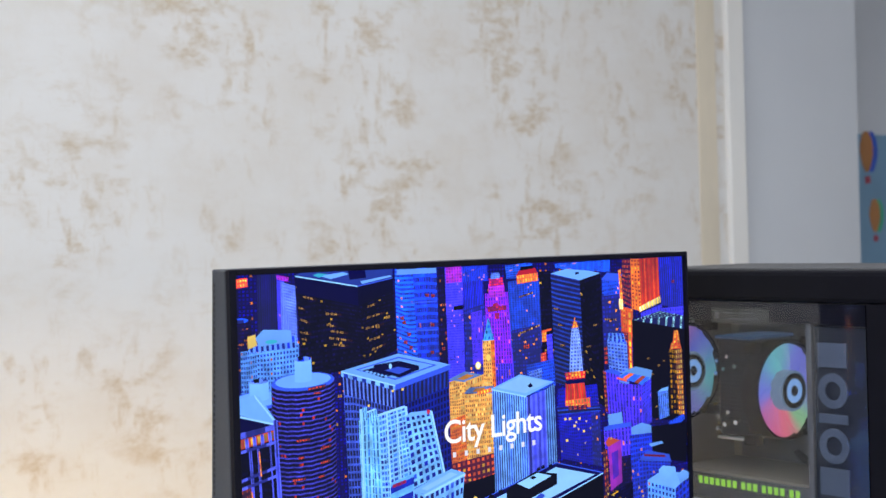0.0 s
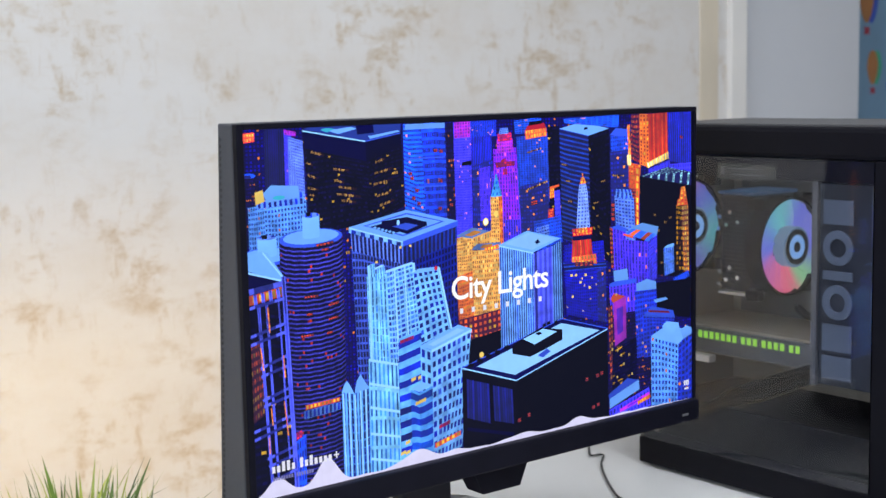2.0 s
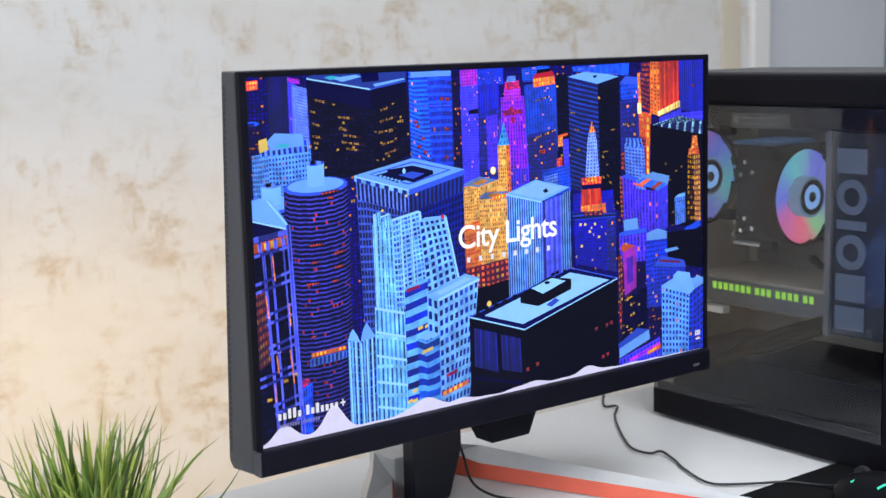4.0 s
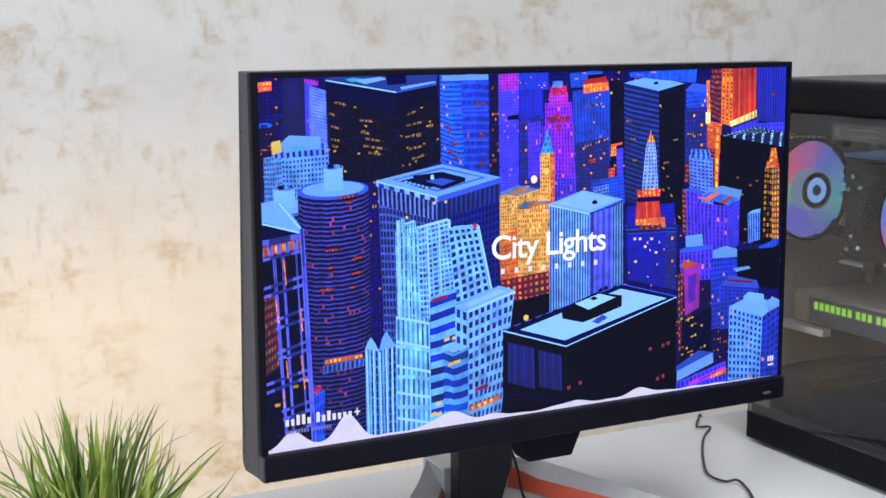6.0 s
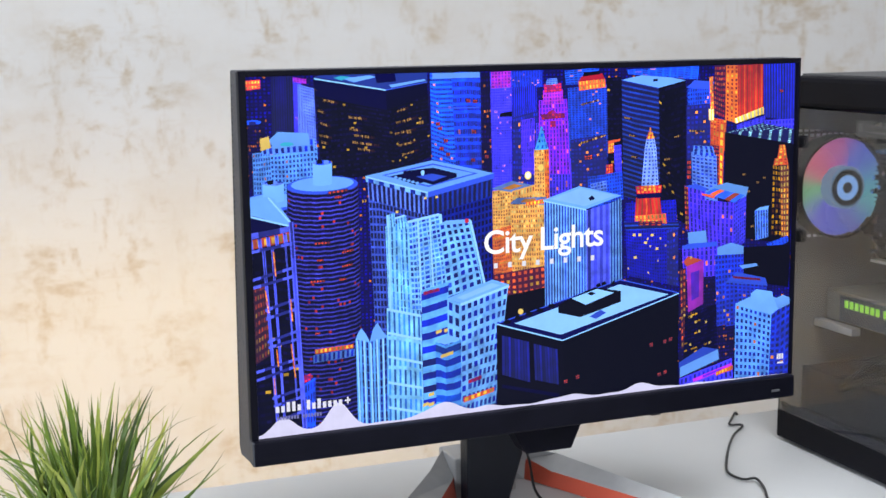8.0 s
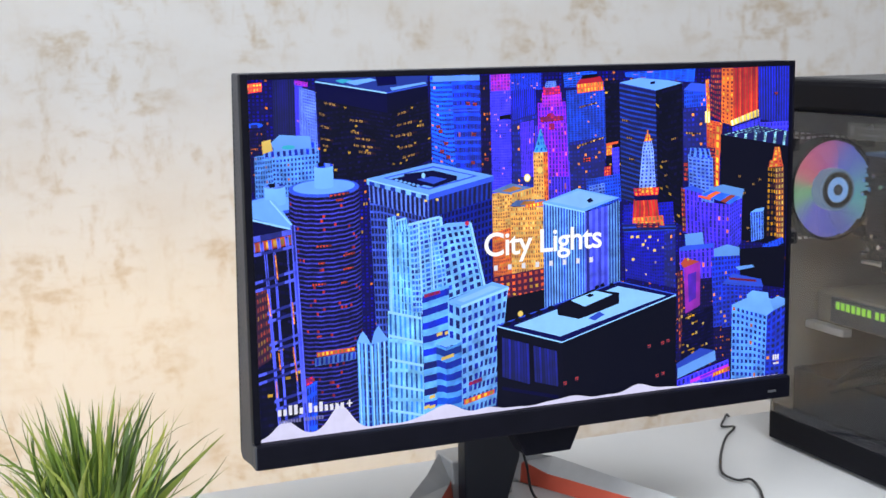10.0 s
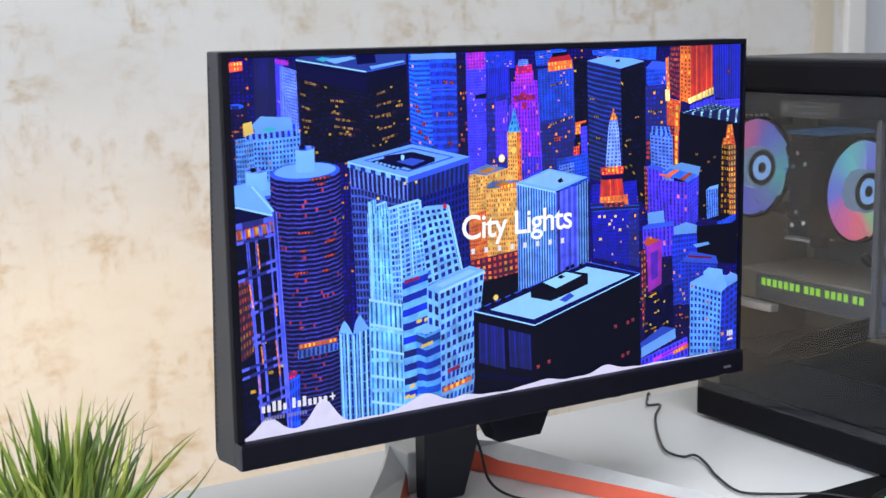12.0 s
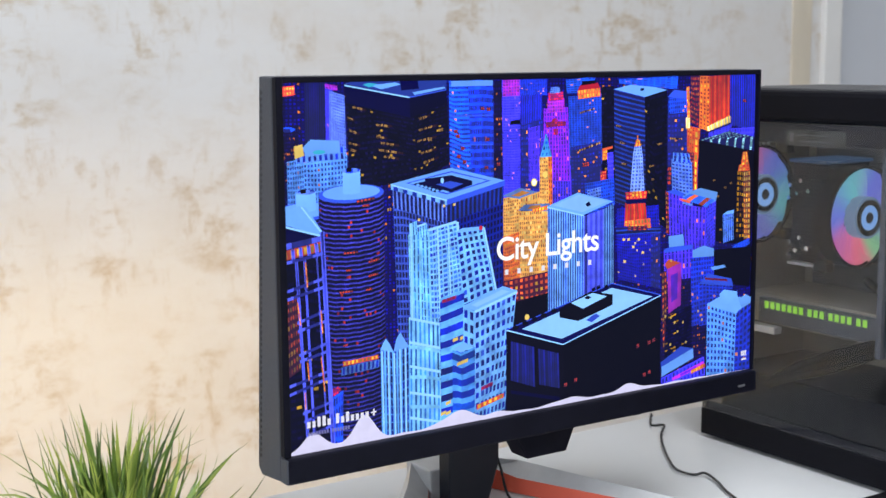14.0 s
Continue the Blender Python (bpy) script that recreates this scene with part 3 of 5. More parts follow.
def clip(poly):
    for axis, lim, sign in ((0, 0.0, 1), (0, 160.0, -1), (1, 0.0, 1), (1, 90.0, -1)):
        out = []
        for p, q in zip(poly, poly[1:] + poly[:1]):
            a, c = sign * (p[axis] - lim), sign * (q[axis] - lim)
            if a >= 0:
                out.append(p)
            if a * c < 0:
                k = a / (a - c)
                out.append(tuple(p[i] + k * (q[i] - p[i]) for i in range(5)))
        poly = out
        if len(poly) < 3:
            return []
    return poly


def lay(mat_name, pts, uvs, tones):
    poly = clip([(*p, *t, k) for p, t, k in zip(pts, uvs, tones)])
    if len(poly) < 3:
        return
    name, bm, uv_layer, tone_layer, used = pieces[-1]
    if mat_name not in used:
        used.append(mat_name)
    y = 0.0049 - layer_no[0] * 0.000004
    fc = bm.faces.new([bm.verts.new(on_screen(p[0], p[1], y)) for p in poly])
    fc.material_index = used.index(mat_name)
    for lp, p in zip(fc.loops, poly):
        lp[uv_layer].uv = (p[2], p[3])
        lp[tone_layer] = p[4]


def quad(mat_name, nx, ny, *pts, tone=(1.0, 1.0)):
    layer_no[0] += 1
    if len(pts) == 4:
        lay(mat_name, pts, [(0, 0), (nx, 0), (nx, ny), (0, ny)], (tone[0], tone[0], tone[1], tone[1]))
    else:
        lo, hi = min(p[1] for p in pts), max(p[1] for p in pts)
        lay(mat_name, pts, [(p[0] * 0.3, p[1] * 0.3) for p in pts], [tone[0] + (tone[1] - tone[0]) * (p[1] - lo) / (hi - lo) for p in pts])


def line(mat_name, p, q, w):
    """A thin level edge between two corners."""
    quad(mat_name, 6, 1, p, q, (q[0], q[1] + w), (p[0], p[1] + w))


def beam(mat_name, p, q, w):
    """A thin upright edge between two corners."""
    quad(mat_name, 1, 6, p, (p[0] + w, p[1]), (q[0] + w, q[1]), q)


def disc(mat_name, at, ru, rv, tone=1.0):
    layer_no[0] += 1
    pts = [(at[0] + ru * math.cos(a), at[1] + rv * math.sin(a)) for a in np.linspace(0, 2 * math.pi, 24, endpoint=False)]
    lay(mat_name, pts, [(p[0] * 0.3, p[1] * 0.3) for p in pts], [tone] * 24)


def drum(at, cap, r, low, rise):
    """A round tower with scalloped, ringed storeys and a smaller drum on its roof."""
    u, v = at
    layer_no[0] += 1
    n = 32
    for k in range(n):
        a0, a1 = math.pi * k / n, math.pi * (k + 1) / n
        u0, u1 = u - r * math.cos(a0), u - r * math.cos(a1)
        d0, d1 = 2.0 * math.sin(a0) + (0.0, 0.07, 0.14, 0.07)[k % 4], 2.0 * math.sin(a1) + (0.0, 0.07, 0.14, 0.07)[(k + 1) % 4]
        lit = 0.45 + 0.65 * math.sin((a0 + a1) / 2) ** 0.7 * (1.0 if k % 4 in (1, 2) else 0.8)
        lay("drum_rows", [(u0, v + d0), (u1, v + d1), (u1, low + d1), (u0, low + d0)], [(1.5 * k, 0), (1.5 * k + 1.5, 0), (1.5 * k + 1.5, 58), (1.5 * k, 58)], (lit * 0.95, lit * 0.95, lit * 0.35, lit * 0.35))
    disc("roof_dim", (u, v), r, 2.3, 1.0)
    disc("roof", (u, v - 0.3), r * 0.88, 1.8, 0.85)
    c = cap / 2
    quad("roof", 1, 1, (u - c, v - rise), (u + c, v - rise), (u + c, v - 0.4), (u - c, v - 0.4), tone=(1.15, 1.0))
    disc("roof", (u, v - 0.4), c, 0.6, 1.0)
    disc("pale_rows", (u, v - rise), c, 0.6, 0.8)
    quad("black", 1, 1, (u - c * 0.6, v - rise - 0.7), (u, v - rise - 0.8), (u + 0.1, v - rise + 0.2), (u - c * 0.5, v - rise + 0.3))


# the night behind everything, and the far left blocks
piece("night_streets")
quad("night", 150, 100, (-1.1, -2.2), (162.6, -1.6), (162.5, 92.5), (-1.4, 92.2))
piece("far_tower")
quad("dark_col", 9, 1, (6.6, -1.4), (12.2, -1.3), (11.8, 24.1), (6.4, 23.8), tone=(1.1, 0.6))
quad("sign", 5, 2, (0.1, 0.9), (3.8, 0.7), (3.9, 2.8), (0.1, 3.2))
piece("dark_tower")
quad("dark_lit", 10, 20, (-0.5, 9.9), (4.8, 9.8), (4.3, 27.9), (-0.5, 27.6))
disc("blue_dim", (1.6, 10.9), 2.2, 0.6)
piece("grid_tower")
quad("violet", 5, 22, (12.1, 0.5), (14.2, 1.3), (13.2, 15.3), (12.1, 14.4), tone=(1.2, 0.8))
quad("magenta", 4, 2, (12.1, 0.3), (15.5, 0.9), (15.5, 2.0), (12.3, 1.4))
quad("pale_grid", 7, 27, (13.3, 2.0), (17.4, 3.2), (17.8, 23.0), (13.1, 15.3), tone=(1.15, 0.8))
# the black tower with a few lit floors
piece("black_tower")
quad("black_lit", 26, 20, (17.4, 0.3), (36.2, 3.8), (39.2, 24.8), (18.8, 26.1))
quad("black_lit", 16, 20, (36.2, 3.8), (47.5, 1.9), (48.1, 21.2), (39.2, 24.8))
quad("navy_plain", 1, 1, (17.5, 0.4), (36.2, 3.8), (36.4, 9.1), (17.8, 5.0))
quad("navy_plain", 1, 1, (36.2, 3.8), (47.5, 1.9), (47.6, 5.7), (36.4, 9.1), tone=(0.6, 0.4))
quad("roof_dim", 1, 1, (17.5, 0.4), (22.3, -0.7), (47.4, -0.2), (47.4, 2.0), (36.2, 3.9), tone=(0.35, 0.35))
quad("roof", 1, 1, (24.6, 0.9), (31.9, 0.3), (33.8, 0.8), (27.9, 1.9))
quad("cyan", 1, 1, (22.6, 0.7), (24.4, 0.3), (27.0, 0.6), (24.6, 1.4), tone=(0.6, 0.6))
quad("roof", 1, 1, (37.1, 2.8), (46.6, 1.6), (47.2, 2.0), (37.7, 3.5), tone=(0.9, 0.9))
quad("navy_plain", 1, 1, (33.3, -0.1), (38.7, -0.2), (39.0, 2.0), (33.8, 2.3), tone=(1.6, 1.2))
line("edge", (17.5, 0.6), (36.2, 3.9), 0.35)
line("roof_dim", (36.2, 3.9), (47.4, 2.2), 0.3)
for a, b in (((19.7, 5.7), (23.6, 6.6)), ((18.3, 8.3), (20.1, 8.9)), ((26.2, 10.2), (31.0, 10.8)), ((18.7, 11.3), (21.4, 12.3)), ((26.4, 13.0), (29.4, 13.7)), ((18.5, 14.4), (21.7, 15.1)), ((27.6, 14.7), (33.0, 15.6)), ((19.0, 16.1), (20.8, 16.5)), ((27.0, 16.4), (34.2, 17.6)), ((28.4, 18.1), (32.9, 18.9)), ((38.8, 12.0), (44.6, 10.9)), ((38.4, 14.8), (44.3, 13.8)), ((39.3, 17.8), (44.3, 16.9)), ((40.2, 20.3), (44.8, 19.1)), ((39.1, 9.2), (42.2, 8.4))):
    quad("lit_row", 14, 1, a, b, (b[0], b[1] + 0.6), (a[0], a[1] + 0.6), tone=(0.9, 0.9))
for a in ((41.5, 14.4), (44.9, 12.1), (19.4, 23.3), (24.7, 25.7), (29.1, 31.3), (27.7, 38.4)):
    quad("lit_row", 2, 1, a, (a[0] + 1.4, a[1] - 0.1), (a[0] + 1.4, a[1] + 0.7), (a[0], a[1] + 0.8))
# the round blue tower and its neighbours
piece("blue_round_tower")
quad("blue_rows", 9, 22, (48.2, 0.2), (54.1, 0.2), (55.1, 26.2), (48.4, 23.7), tone=(1.25, 0.8))
quad("blue_bay", 6, 13, (54.1, 0.2), (58.2, 0.1), (58.6, 26.4), (55.1, 26.2), tone=(1.3, 0.7))
quad("blue_bay", 7, 13, (58.2, 0.1), (62.1, 0.5), (62.3, 26.5), (58.6, 26.4), tone=(0.8, 0.5))
quad("dark_lit", 4, 20, (62.1, 0.5), (65.2, 0.3), (65.4, 26.7), (62.3, 26.5))
quad("roof", 1, 1, (48.8, 0.2), (62.0, 0.2), (62.0, 1.6), (48.8, 1.6), tone=(0.7, 0.7))
line("roof_dim", (48.4, 8.9), (61.9, 9.0), 0.4)
line("roof_dim", (48.6, 16.2), (61.9, 16.6), 0.4)
for a in ((49.6, 12.6), (50.2, 13.8), (51.7, 17.0), (50.5, 19.0), (52.3, 20.5), (58.1, 7.0), (60.0, 7.2), (59.7, 15.0), (59.3, 22.3), (63.2, 21.6), (64.5, 17.5)):
    quad("ember", 2, 2, a, (a[0] + 1.2, a[1]), (a[0] + 1.2, a[1] + 0.9), (a[0], a[1] + 0.9))
piece("violet_tower")
quad("violet", 12, 44, (64.9, 0.3), (71.0, 0.2), (71.1, 31.4), (65.4, 31.1), tone=(1.15, 0.9))
quad("magenta", 6, 5, (65.2, 0.3), (70.7, 0.2), (70.7, 4.3), (65.3, 4.5), tone=(0.9, 0.7))
piece("indigo_block")
quad("indigo", 11, 14, (71.0, 0.2), (79.9, 0.1), (79.9, 4.4), (71.2, 4.5))
quad("blue_col", 12, 1, (71.2, 4.5), (78.2, 4.0), (78.6, 18.4), (71.3, 18.1), tone=(1.0, 0.7))
piece("navy_block")
quad("navy_lit", 10, 14, (71.3, 12.2), (78.6, 10.7), (79.0, 31.8), (71.3, 31.4))
quad("violet_col", 8, 10, (73.6, 13.0), (77.6, 12.4), (77.9, 27.3), (74.0, 27.1))
quad("black", 1, 1, (67.6, 10.9), (71.0, 10.6), (71.0, 11.8), (67.6, 11.9))
# the pink tower and the one with a glowing crown
piece("pink_tower")
quad("violet_col", 12, 24, (78.1, 13.9), (88.6, 13.7), (89.5, 34.7), (78.3, 34.1), tone=(1.0, 0.7))
quad("pink_col", 9, 18, (78.9, 8.0), (87.2, 7.8), (88.1, 27.8), (79.1, 27.3), tone=(1.15, 0.9))
quad("magenta", 7, 4, (80.2, 5.4), (85.9, 5.3), (86.1, 9.0), (80.2, 9.1), tone=(1.1, 0.9))
quad("red_glow", 6, 3, (80.4, 3.8), (85.5, 3.6), (85.7, 5.8), (80.5, 6.0), tone=(1.3, 1.1))
quad("pale_rows", 4, 3, (81.4, 2.4), (84.2, 2.3), (84.5, 3.9), (81.0, 4.0))
disc("red_glow", (82.7, 11.8), 1.3, 1.2, 0.9)
quad("red_glow", 7, 2, (79.6, 11.6), (86.6, 11.5), (86.6, 12.8), (79.6, 13.1), tone=(0.6, 0.5))
quad("red_glow", 3, 2, (82.2, 13.4), (83.9, 13.4), (83.9, 15.1), (82.2, 15.2))
piece("crowned_tower")
quad("blue_dim", 12, 30, (87.4, 5.0), (99.5, 4.4), (100.1, 23.8), (88.0, 23.5), tone=(0.85, 0.45))
quad("blue_rows", 8, 6, (86.5, 0.5), (96.7, -0.2), (96.7, 4.0), (86.9, 4.1), tone=(0.8, 0.7))
quad("crown", 8, 2, (90.6, 3.3), (98.6, 2.7), (98.8, 5.1), (90.8, 5.8), tone=(1.3, 1.2))
quad("red_dim", 1, 1, (91.6, 2.0), (97.7, 1.4), (98.6, 2.9), (90.6, 3.4), tone=(1.4, 1.2))
quad("black", 1, 1, (92.3, 1.0), (96.7, 0.7), (97.1, 1.6), (91.9, 2.1))
quad("navy_lit", 10, 16, (88.3, 18.7), (99.0, 17.6), (99.9, 36.0), (88.8, 35.4), tone=(0.7, 0.5))
quad("lit_row", 9, 1, (91.1, 19.5), (99.0, 17.6), (99.0, 18.1), (91.1, 20.1))
quad("lit_row", 8, 1, (91.3, 9.3), (96.8, 8.2), (96.8, 8.7), (91.3, 9.7))
quad("ember", 3, 2, (92.5, 23.1), (94.9, 22.9), (94.9, 24.1), (92.5, 24.3))
piece("blue_block")
quad("blue_dim", 9, 10, (93.6, 28.8), (100.2, 28.4), (100.6, 37.6), (93.7, 37.2), tone=(0.7, 0.6))
piece("violet_block")
quad("black_lit", 5, 20, (99.1, 2.6), (103.6, 2.4), (104.4, 28.6), (99.8, 28.3))
quad("orange", 1, 1, (99.7, 19.5), (103.4, 19.0), (103.4, 19.6), (99.7, 20.2))
quad("flame2", 3, 3, (99.7, 20.1), (101.5, 19.9), (101.5, 22.6), (99.7, 22.8))
quad("red_lamp", 3, 3, (99.1, 25.9), (101.2, 25.6), (101.2, 28.1), (99.1, 28.3))
piece("violet_block")
quad("violet", 4, 10, (101.5, 20.8), (103.7, 20.6), (104.1, 33.2), (102.0, 33.1), tone=(1.3, 0.9))
piece("low_block")
quad("pale_rows", 5, 3, (94.3, 30.8), (99.1, 30.1), (99.5, 32.9), (94.7, 33.6), tone=(0.8, 0.6))
quad("blue_dim", 6, 8, (99.1, 28.3), (104.0, 27.9), (104.5, 35.5), (99.6, 36.0))
# the dark slab tower with level lines
piece("lined_tower")
quad("blue_line", 1, 24, (103.7, 3.3), (115.2, 5.7), (116.2, 38.5), (104.5, 34.7), tone=(1.1, 0.55))
quad("black_lit", 9, 22, (115.2, 5.7), (123.8, 3.9), (124.5, 43.8), (116.2, 38.5), tone=(0.7, 0.7))
quad("roof", 1, 1, (103.7, 3.3), (112.4, 1.7), (123.8, 3.9), (115.2, 5.7), tone=(0.95, 0.95))
quad("navy_plain", 1, 1, (113.5, 3.3), (114.9, 3.2), (115.0, 3.8), (113.5, 4.0))
for a, b in (((104.5, 13.1), (107.0, 13.5)), ((106.0, 17.9), (108.5, 18.4)), ((112.7, 18.5), (114.9, 18.8)), ((106.8, 23.7), (108.9, 24.1)), ((117.2, 25.1), (119.7, 24.9)), ((120.3, 19.0), (122.5, 18.7)), ((118.3, 28.9), (119.4, 28.8))):
    quad("lit_row", 4, 1, a, b, (b[0], b[1] + 0.5), (a[0], a[1] + 0.5))
piece("far_tower")
quad("blue_rows", 10, 8, (105.4, 0.6), (127.9, 0.1), (127.6, 3.8), (105.7, 1.8), tone=(1.0, 0.9))
piece("blue_block")
quad("blue_dim", 10, 14, (124.4, 6.2), (132.1, 5.8), (132.5, 22.0), (124.8, 23.3), tone=(1.1, 0.7))
quad("roof_dim", 1, 1, (124.0, 5.9), (126.5, 3.9), (133.0, 4.5), (132.1, 6.7), tone=(1.1, 1.1))
quad("navy_lit", 6, 14, (124.1, 10.8), (131.8, 10.4), (132.4, 29.9), (124.6, 29.5), tone=(0.9, 0.6))
quad("lit_row", 6, 1, (125.0, 17.4), (130.2, 17.9), (130.2, 18.3), (125.0, 18.0))
quad("blue_col", 12, 1, (149.1, -0.4), (160.3, -0.4), (160.6, 16.7), (149.7, 14.7), tone=(0.8, 0.5))
quad("violet", 9, 3, (150.1, 15.7), (160.2, 15.7), (160.4, 20.2), (150.2, 17.9), tone=(0.9, 0.8))
quad("ember", 2, 2, (154.8, 7.3), (156.0, 7.3), (156.0, 8.1), (154.8, 8.1))
quad("night", 30, 26, (124.2, 29.5), (160.0, 31.2), (160.4, 59.3), (124.9, 56.6))
# the tower lit red
piece("red_tower")
quad("red_dark", 6, 10, (133.0, 0.1), (137.1, 0.1), (137.2, 15.1), (133.0, 13.4))
quad("gold_red", 3, 14, (136.7, 0.1), (140.8, 0.2), (141.0, 16.3), (136.8, 15.1), tone=(0.9, 1.25))
quad("red_col", 9, 1, (140.5, 0.2), (149.0, 0.0), (149.2, 12.5), (140.9, 15.1), tone=(0.75, 1.35))
quad("flame", 8, 1, (139.8, 14.9), (149.4, 11.9), (149.6, 13.9), (140.2, 16.3))
quad("red_win", 5, 12, (131.9, 14.2), (137.2, 15.3), (136.7, 23.8), (132.1, 22.0), tone=(1.1, 0.7))
quad("flame", 2, 2, (131.3, 12.0), (133.0, 11.7), (133.1, 15.1), (131.4, 15.1))
quad("crown", 2, 8, (131.3, 3.3), (132.5, 3.0), (133.0, 12.0), (131.9, 12.0), tone=(0.8, 1.0))
quad("red_dark", 5, 12, (132.5, 22.0), (135.9, 22.5), (135.9, 34.9), (132.8, 33.1))
quad("flame2", 1, 8, (134.9, 15.8), (136.6, 16.2), (136.4, 33.6), (135.1, 32.9), tone=(1.0, 1.1))
quad("violet", 7, 6, (140.6, 16.7), (150.1, 14.4), (150.2, 18.6), (140.7, 18.5), tone=(0.8, 0.7))
# the black block with a roof of pale dashes
piece("black_block")
quad("slab", 1, 1, (136.7, 18.4), (160.1, 22.5), (159.7, 51.7), (137.0, 47.8))
quad("roof_dash", 9, 7, (136.7, 18.6), (149.0, 16.5), (160.3, 18.6), (160.1, 22.8))
for a in ((147.6, 32.9), (144.6, 35.3), (149.9, 31.7), (146.1, 45.4), (142.9, 30.4)):
    quad("lit_row", 2, 1, a, (a[0] + 1.0, a[1]), (a[0] + 1.0, a[1] + 0.6), (a[0], a[1] + 0.6))
piece("gilded_spire")
quad("gold_lit", 3, 13, (152.9, 28.3), (155.6, 28.8), (156.8, 49.1), (152.9, 48.8), tone=(1.0, 0.9))
quad("gold_win", 3, 13, (155.6, 28.8), (158.7, 28.6), (159.2, 49.6), (156.6, 49.4), tone=(0.7, 1.3))
quad("red_win", 3, 2, (153.8, 26.7), (157.9, 26.6), (158.4, 28.6), (153.3, 28.7))
quad("flame2", 2, 5, (155.2, 22.9), (157.1, 22.9), (157.9, 26.8), (154.6, 26.9))
quad("blue_dim", 6, 4, (151.8, 51.0), (158.8, 49.2), (159.2, 50.9), (152.3, 53.7))
# towers in the middle distance at the edge
piece("pale_tower")
quad("pale_rows", 6, 14, (125.9, 23.6), (134.1, 24.9), (134.9, 39.6), (126.6, 37.5), tone=(0.85, 0.7))
quad("pale_col", 4, 3, (126.6, 21.8), (132.9, 22.4), (133.7, 25.2), (126.3, 24.3), tone=(0.8, 0.8))
quad("ember", 3, 4, (124.5, 25.8), (125.8, 25.8), (125.9, 31.2), (124.6, 31.1))
piece("violet_block")
quad("violet_col", 5, 9, (123.9, 33.0), (130.6, 34.6), (131.0, 47.4), (124.6, 45.4), tone=(1.0, 0.8))
quad("ember_win", 2, 9, (123.7, 32.6), (125.0, 33.0), (125.7, 45.4), (124.4, 45.3), tone=(0.8, 0.8))
quad("roof_dim", 1, 1, (123.9, 33.0), (127.6, 32.5), (131.4, 34.0), (130.6, 34.9))
piece("red_roofed_tower")
quad("violet_col", 8, 12, (128.8, 37.0), (140.2, 38.6), (140.2, 52.9), (129.9, 50.5), tone=(1.0, 0.7))
quad("violet", 6, 12, (140.2, 38.6), (144.3, 36.9), (144.3, 49.9), (140.2, 52.9), tone=(0.75, 0.5))
quad("roof", 1, 1, (133.6, 33.5), (137.7, 32.7), (145.0, 34.4), (144.3, 36.9), (140.1, 38.3), (130.6, 35.2), tone=(0.6, 0.6))
quad("roof_lit", 1, 2, (130.6, 35.2), (133.6, 34.1), (143.9, 36.6), (140.2, 38.6))
quad("orange", 1, 1, (129.5, 35.2), (133.7, 36.3), (133.7, 37.0), (129.5, 35.8))
piece("pale_block")
quad("pale_col", 5, 8, (147.3, 41.3), (151.8, 40.9), (152.1, 49.1), (147.8, 49.8), tone=(0.9, 0.9))
quad("roof", 1, 1, (147.3, 41.3), (149.0, 40.4), (152.1, 40.1), (151.8, 41.2))
# the tower with the red lantern
piece("lantern_tower")
quad("indigo_lit", 16, 15, (105.3, 44.1), (118.3, 44.6), (118.6, 60.1), (105.9, 56.7), tone=(0.95, 0.6))
quad("navy_lit", 4, 11, (118.3, 44.6), (122.0, 43.6), (122.4, 61.2), (118.6, 60.1), tone=(0.8, 0.6))
quad("blue_line", 1, 2, (104.6, 41.6), (121.9, 42.6), (122.4, 44.6), (105.3, 44.1), tone=(1.3, 1.3))
quad("indigo_lit", 6, 5, (105.2, 36.6), (109.5, 36.6), (109.6, 42.2), (105.3, 41.9), tone=(0.9, 0.9))
quad("indigo_lit", 5, 6, (116.3, 36.6), (121.1, 36.6), (121.6, 42.9), (116.8, 42.6), tone=(1.0, 0.9))
quad("red_col", 6, 1, (108.4, 35.3), (115.9, 35.4), (116.8, 41.4), (108.1, 41.2), tone=(1.1, 1.2))
quad("crown", 8, 2, (108.1, 40.2), (117.9, 40.2), (118.3, 43.1), (108.1, 41.8), tone=(0.9, 0.8))
quad("red_dark", 4, 2, (109.2, 41.9), (116.8, 42.3), (116.8, 43.6), (109.2, 43.1))
quad("navy_plain", 1, 1, (108.4, 34.0), (116.3, 34.1), (116.0, 35.7), (108.8, 35.6), tone=(1.5, 1.5))
quad("red_lamp", 6, 2, (108.3, 32.2), (116.6, 32.3), (116.3, 34.4), (108.7, 34.3), tone=(1.2, 1.1))
quad("flame2", 3, 2, (110.8, 31.7), (114.4, 31.7), (114.8, 33.7), (110.5, 33.7))
quad("shaft", 4, 10, (111.0, 21.8), (114.6, 21.8), (115.5, 32.2), (110.1, 32.1), tone=(1.1, 1.0))
quad("shaft", 3, 3, (111.5, 19.3), (114.0, 19.3), (114.6, 21.9), (111.0, 21.9), tone=(1.1, 1.1))
quad("flame2", 2, 2, (112.2, 17.5), (113.4, 17.6), (114.0, 19.4), (111.5, 19.5))
beam("flame2", (112.5, 16.3), (112.5, 17.8), 0.4)
for a in ((107.5, 45.2), (109.3, 45.3), (111.1, 47.6), (113.2, 45.6), (114.8, 49.5), (107.9, 51.5)):
    quad("lamp2", 1, 1, a, (a[0] + 0.9, a[1]), (a[0] + 0.9, a[1] + 0.7), (a[0], a[1] + 0.7))
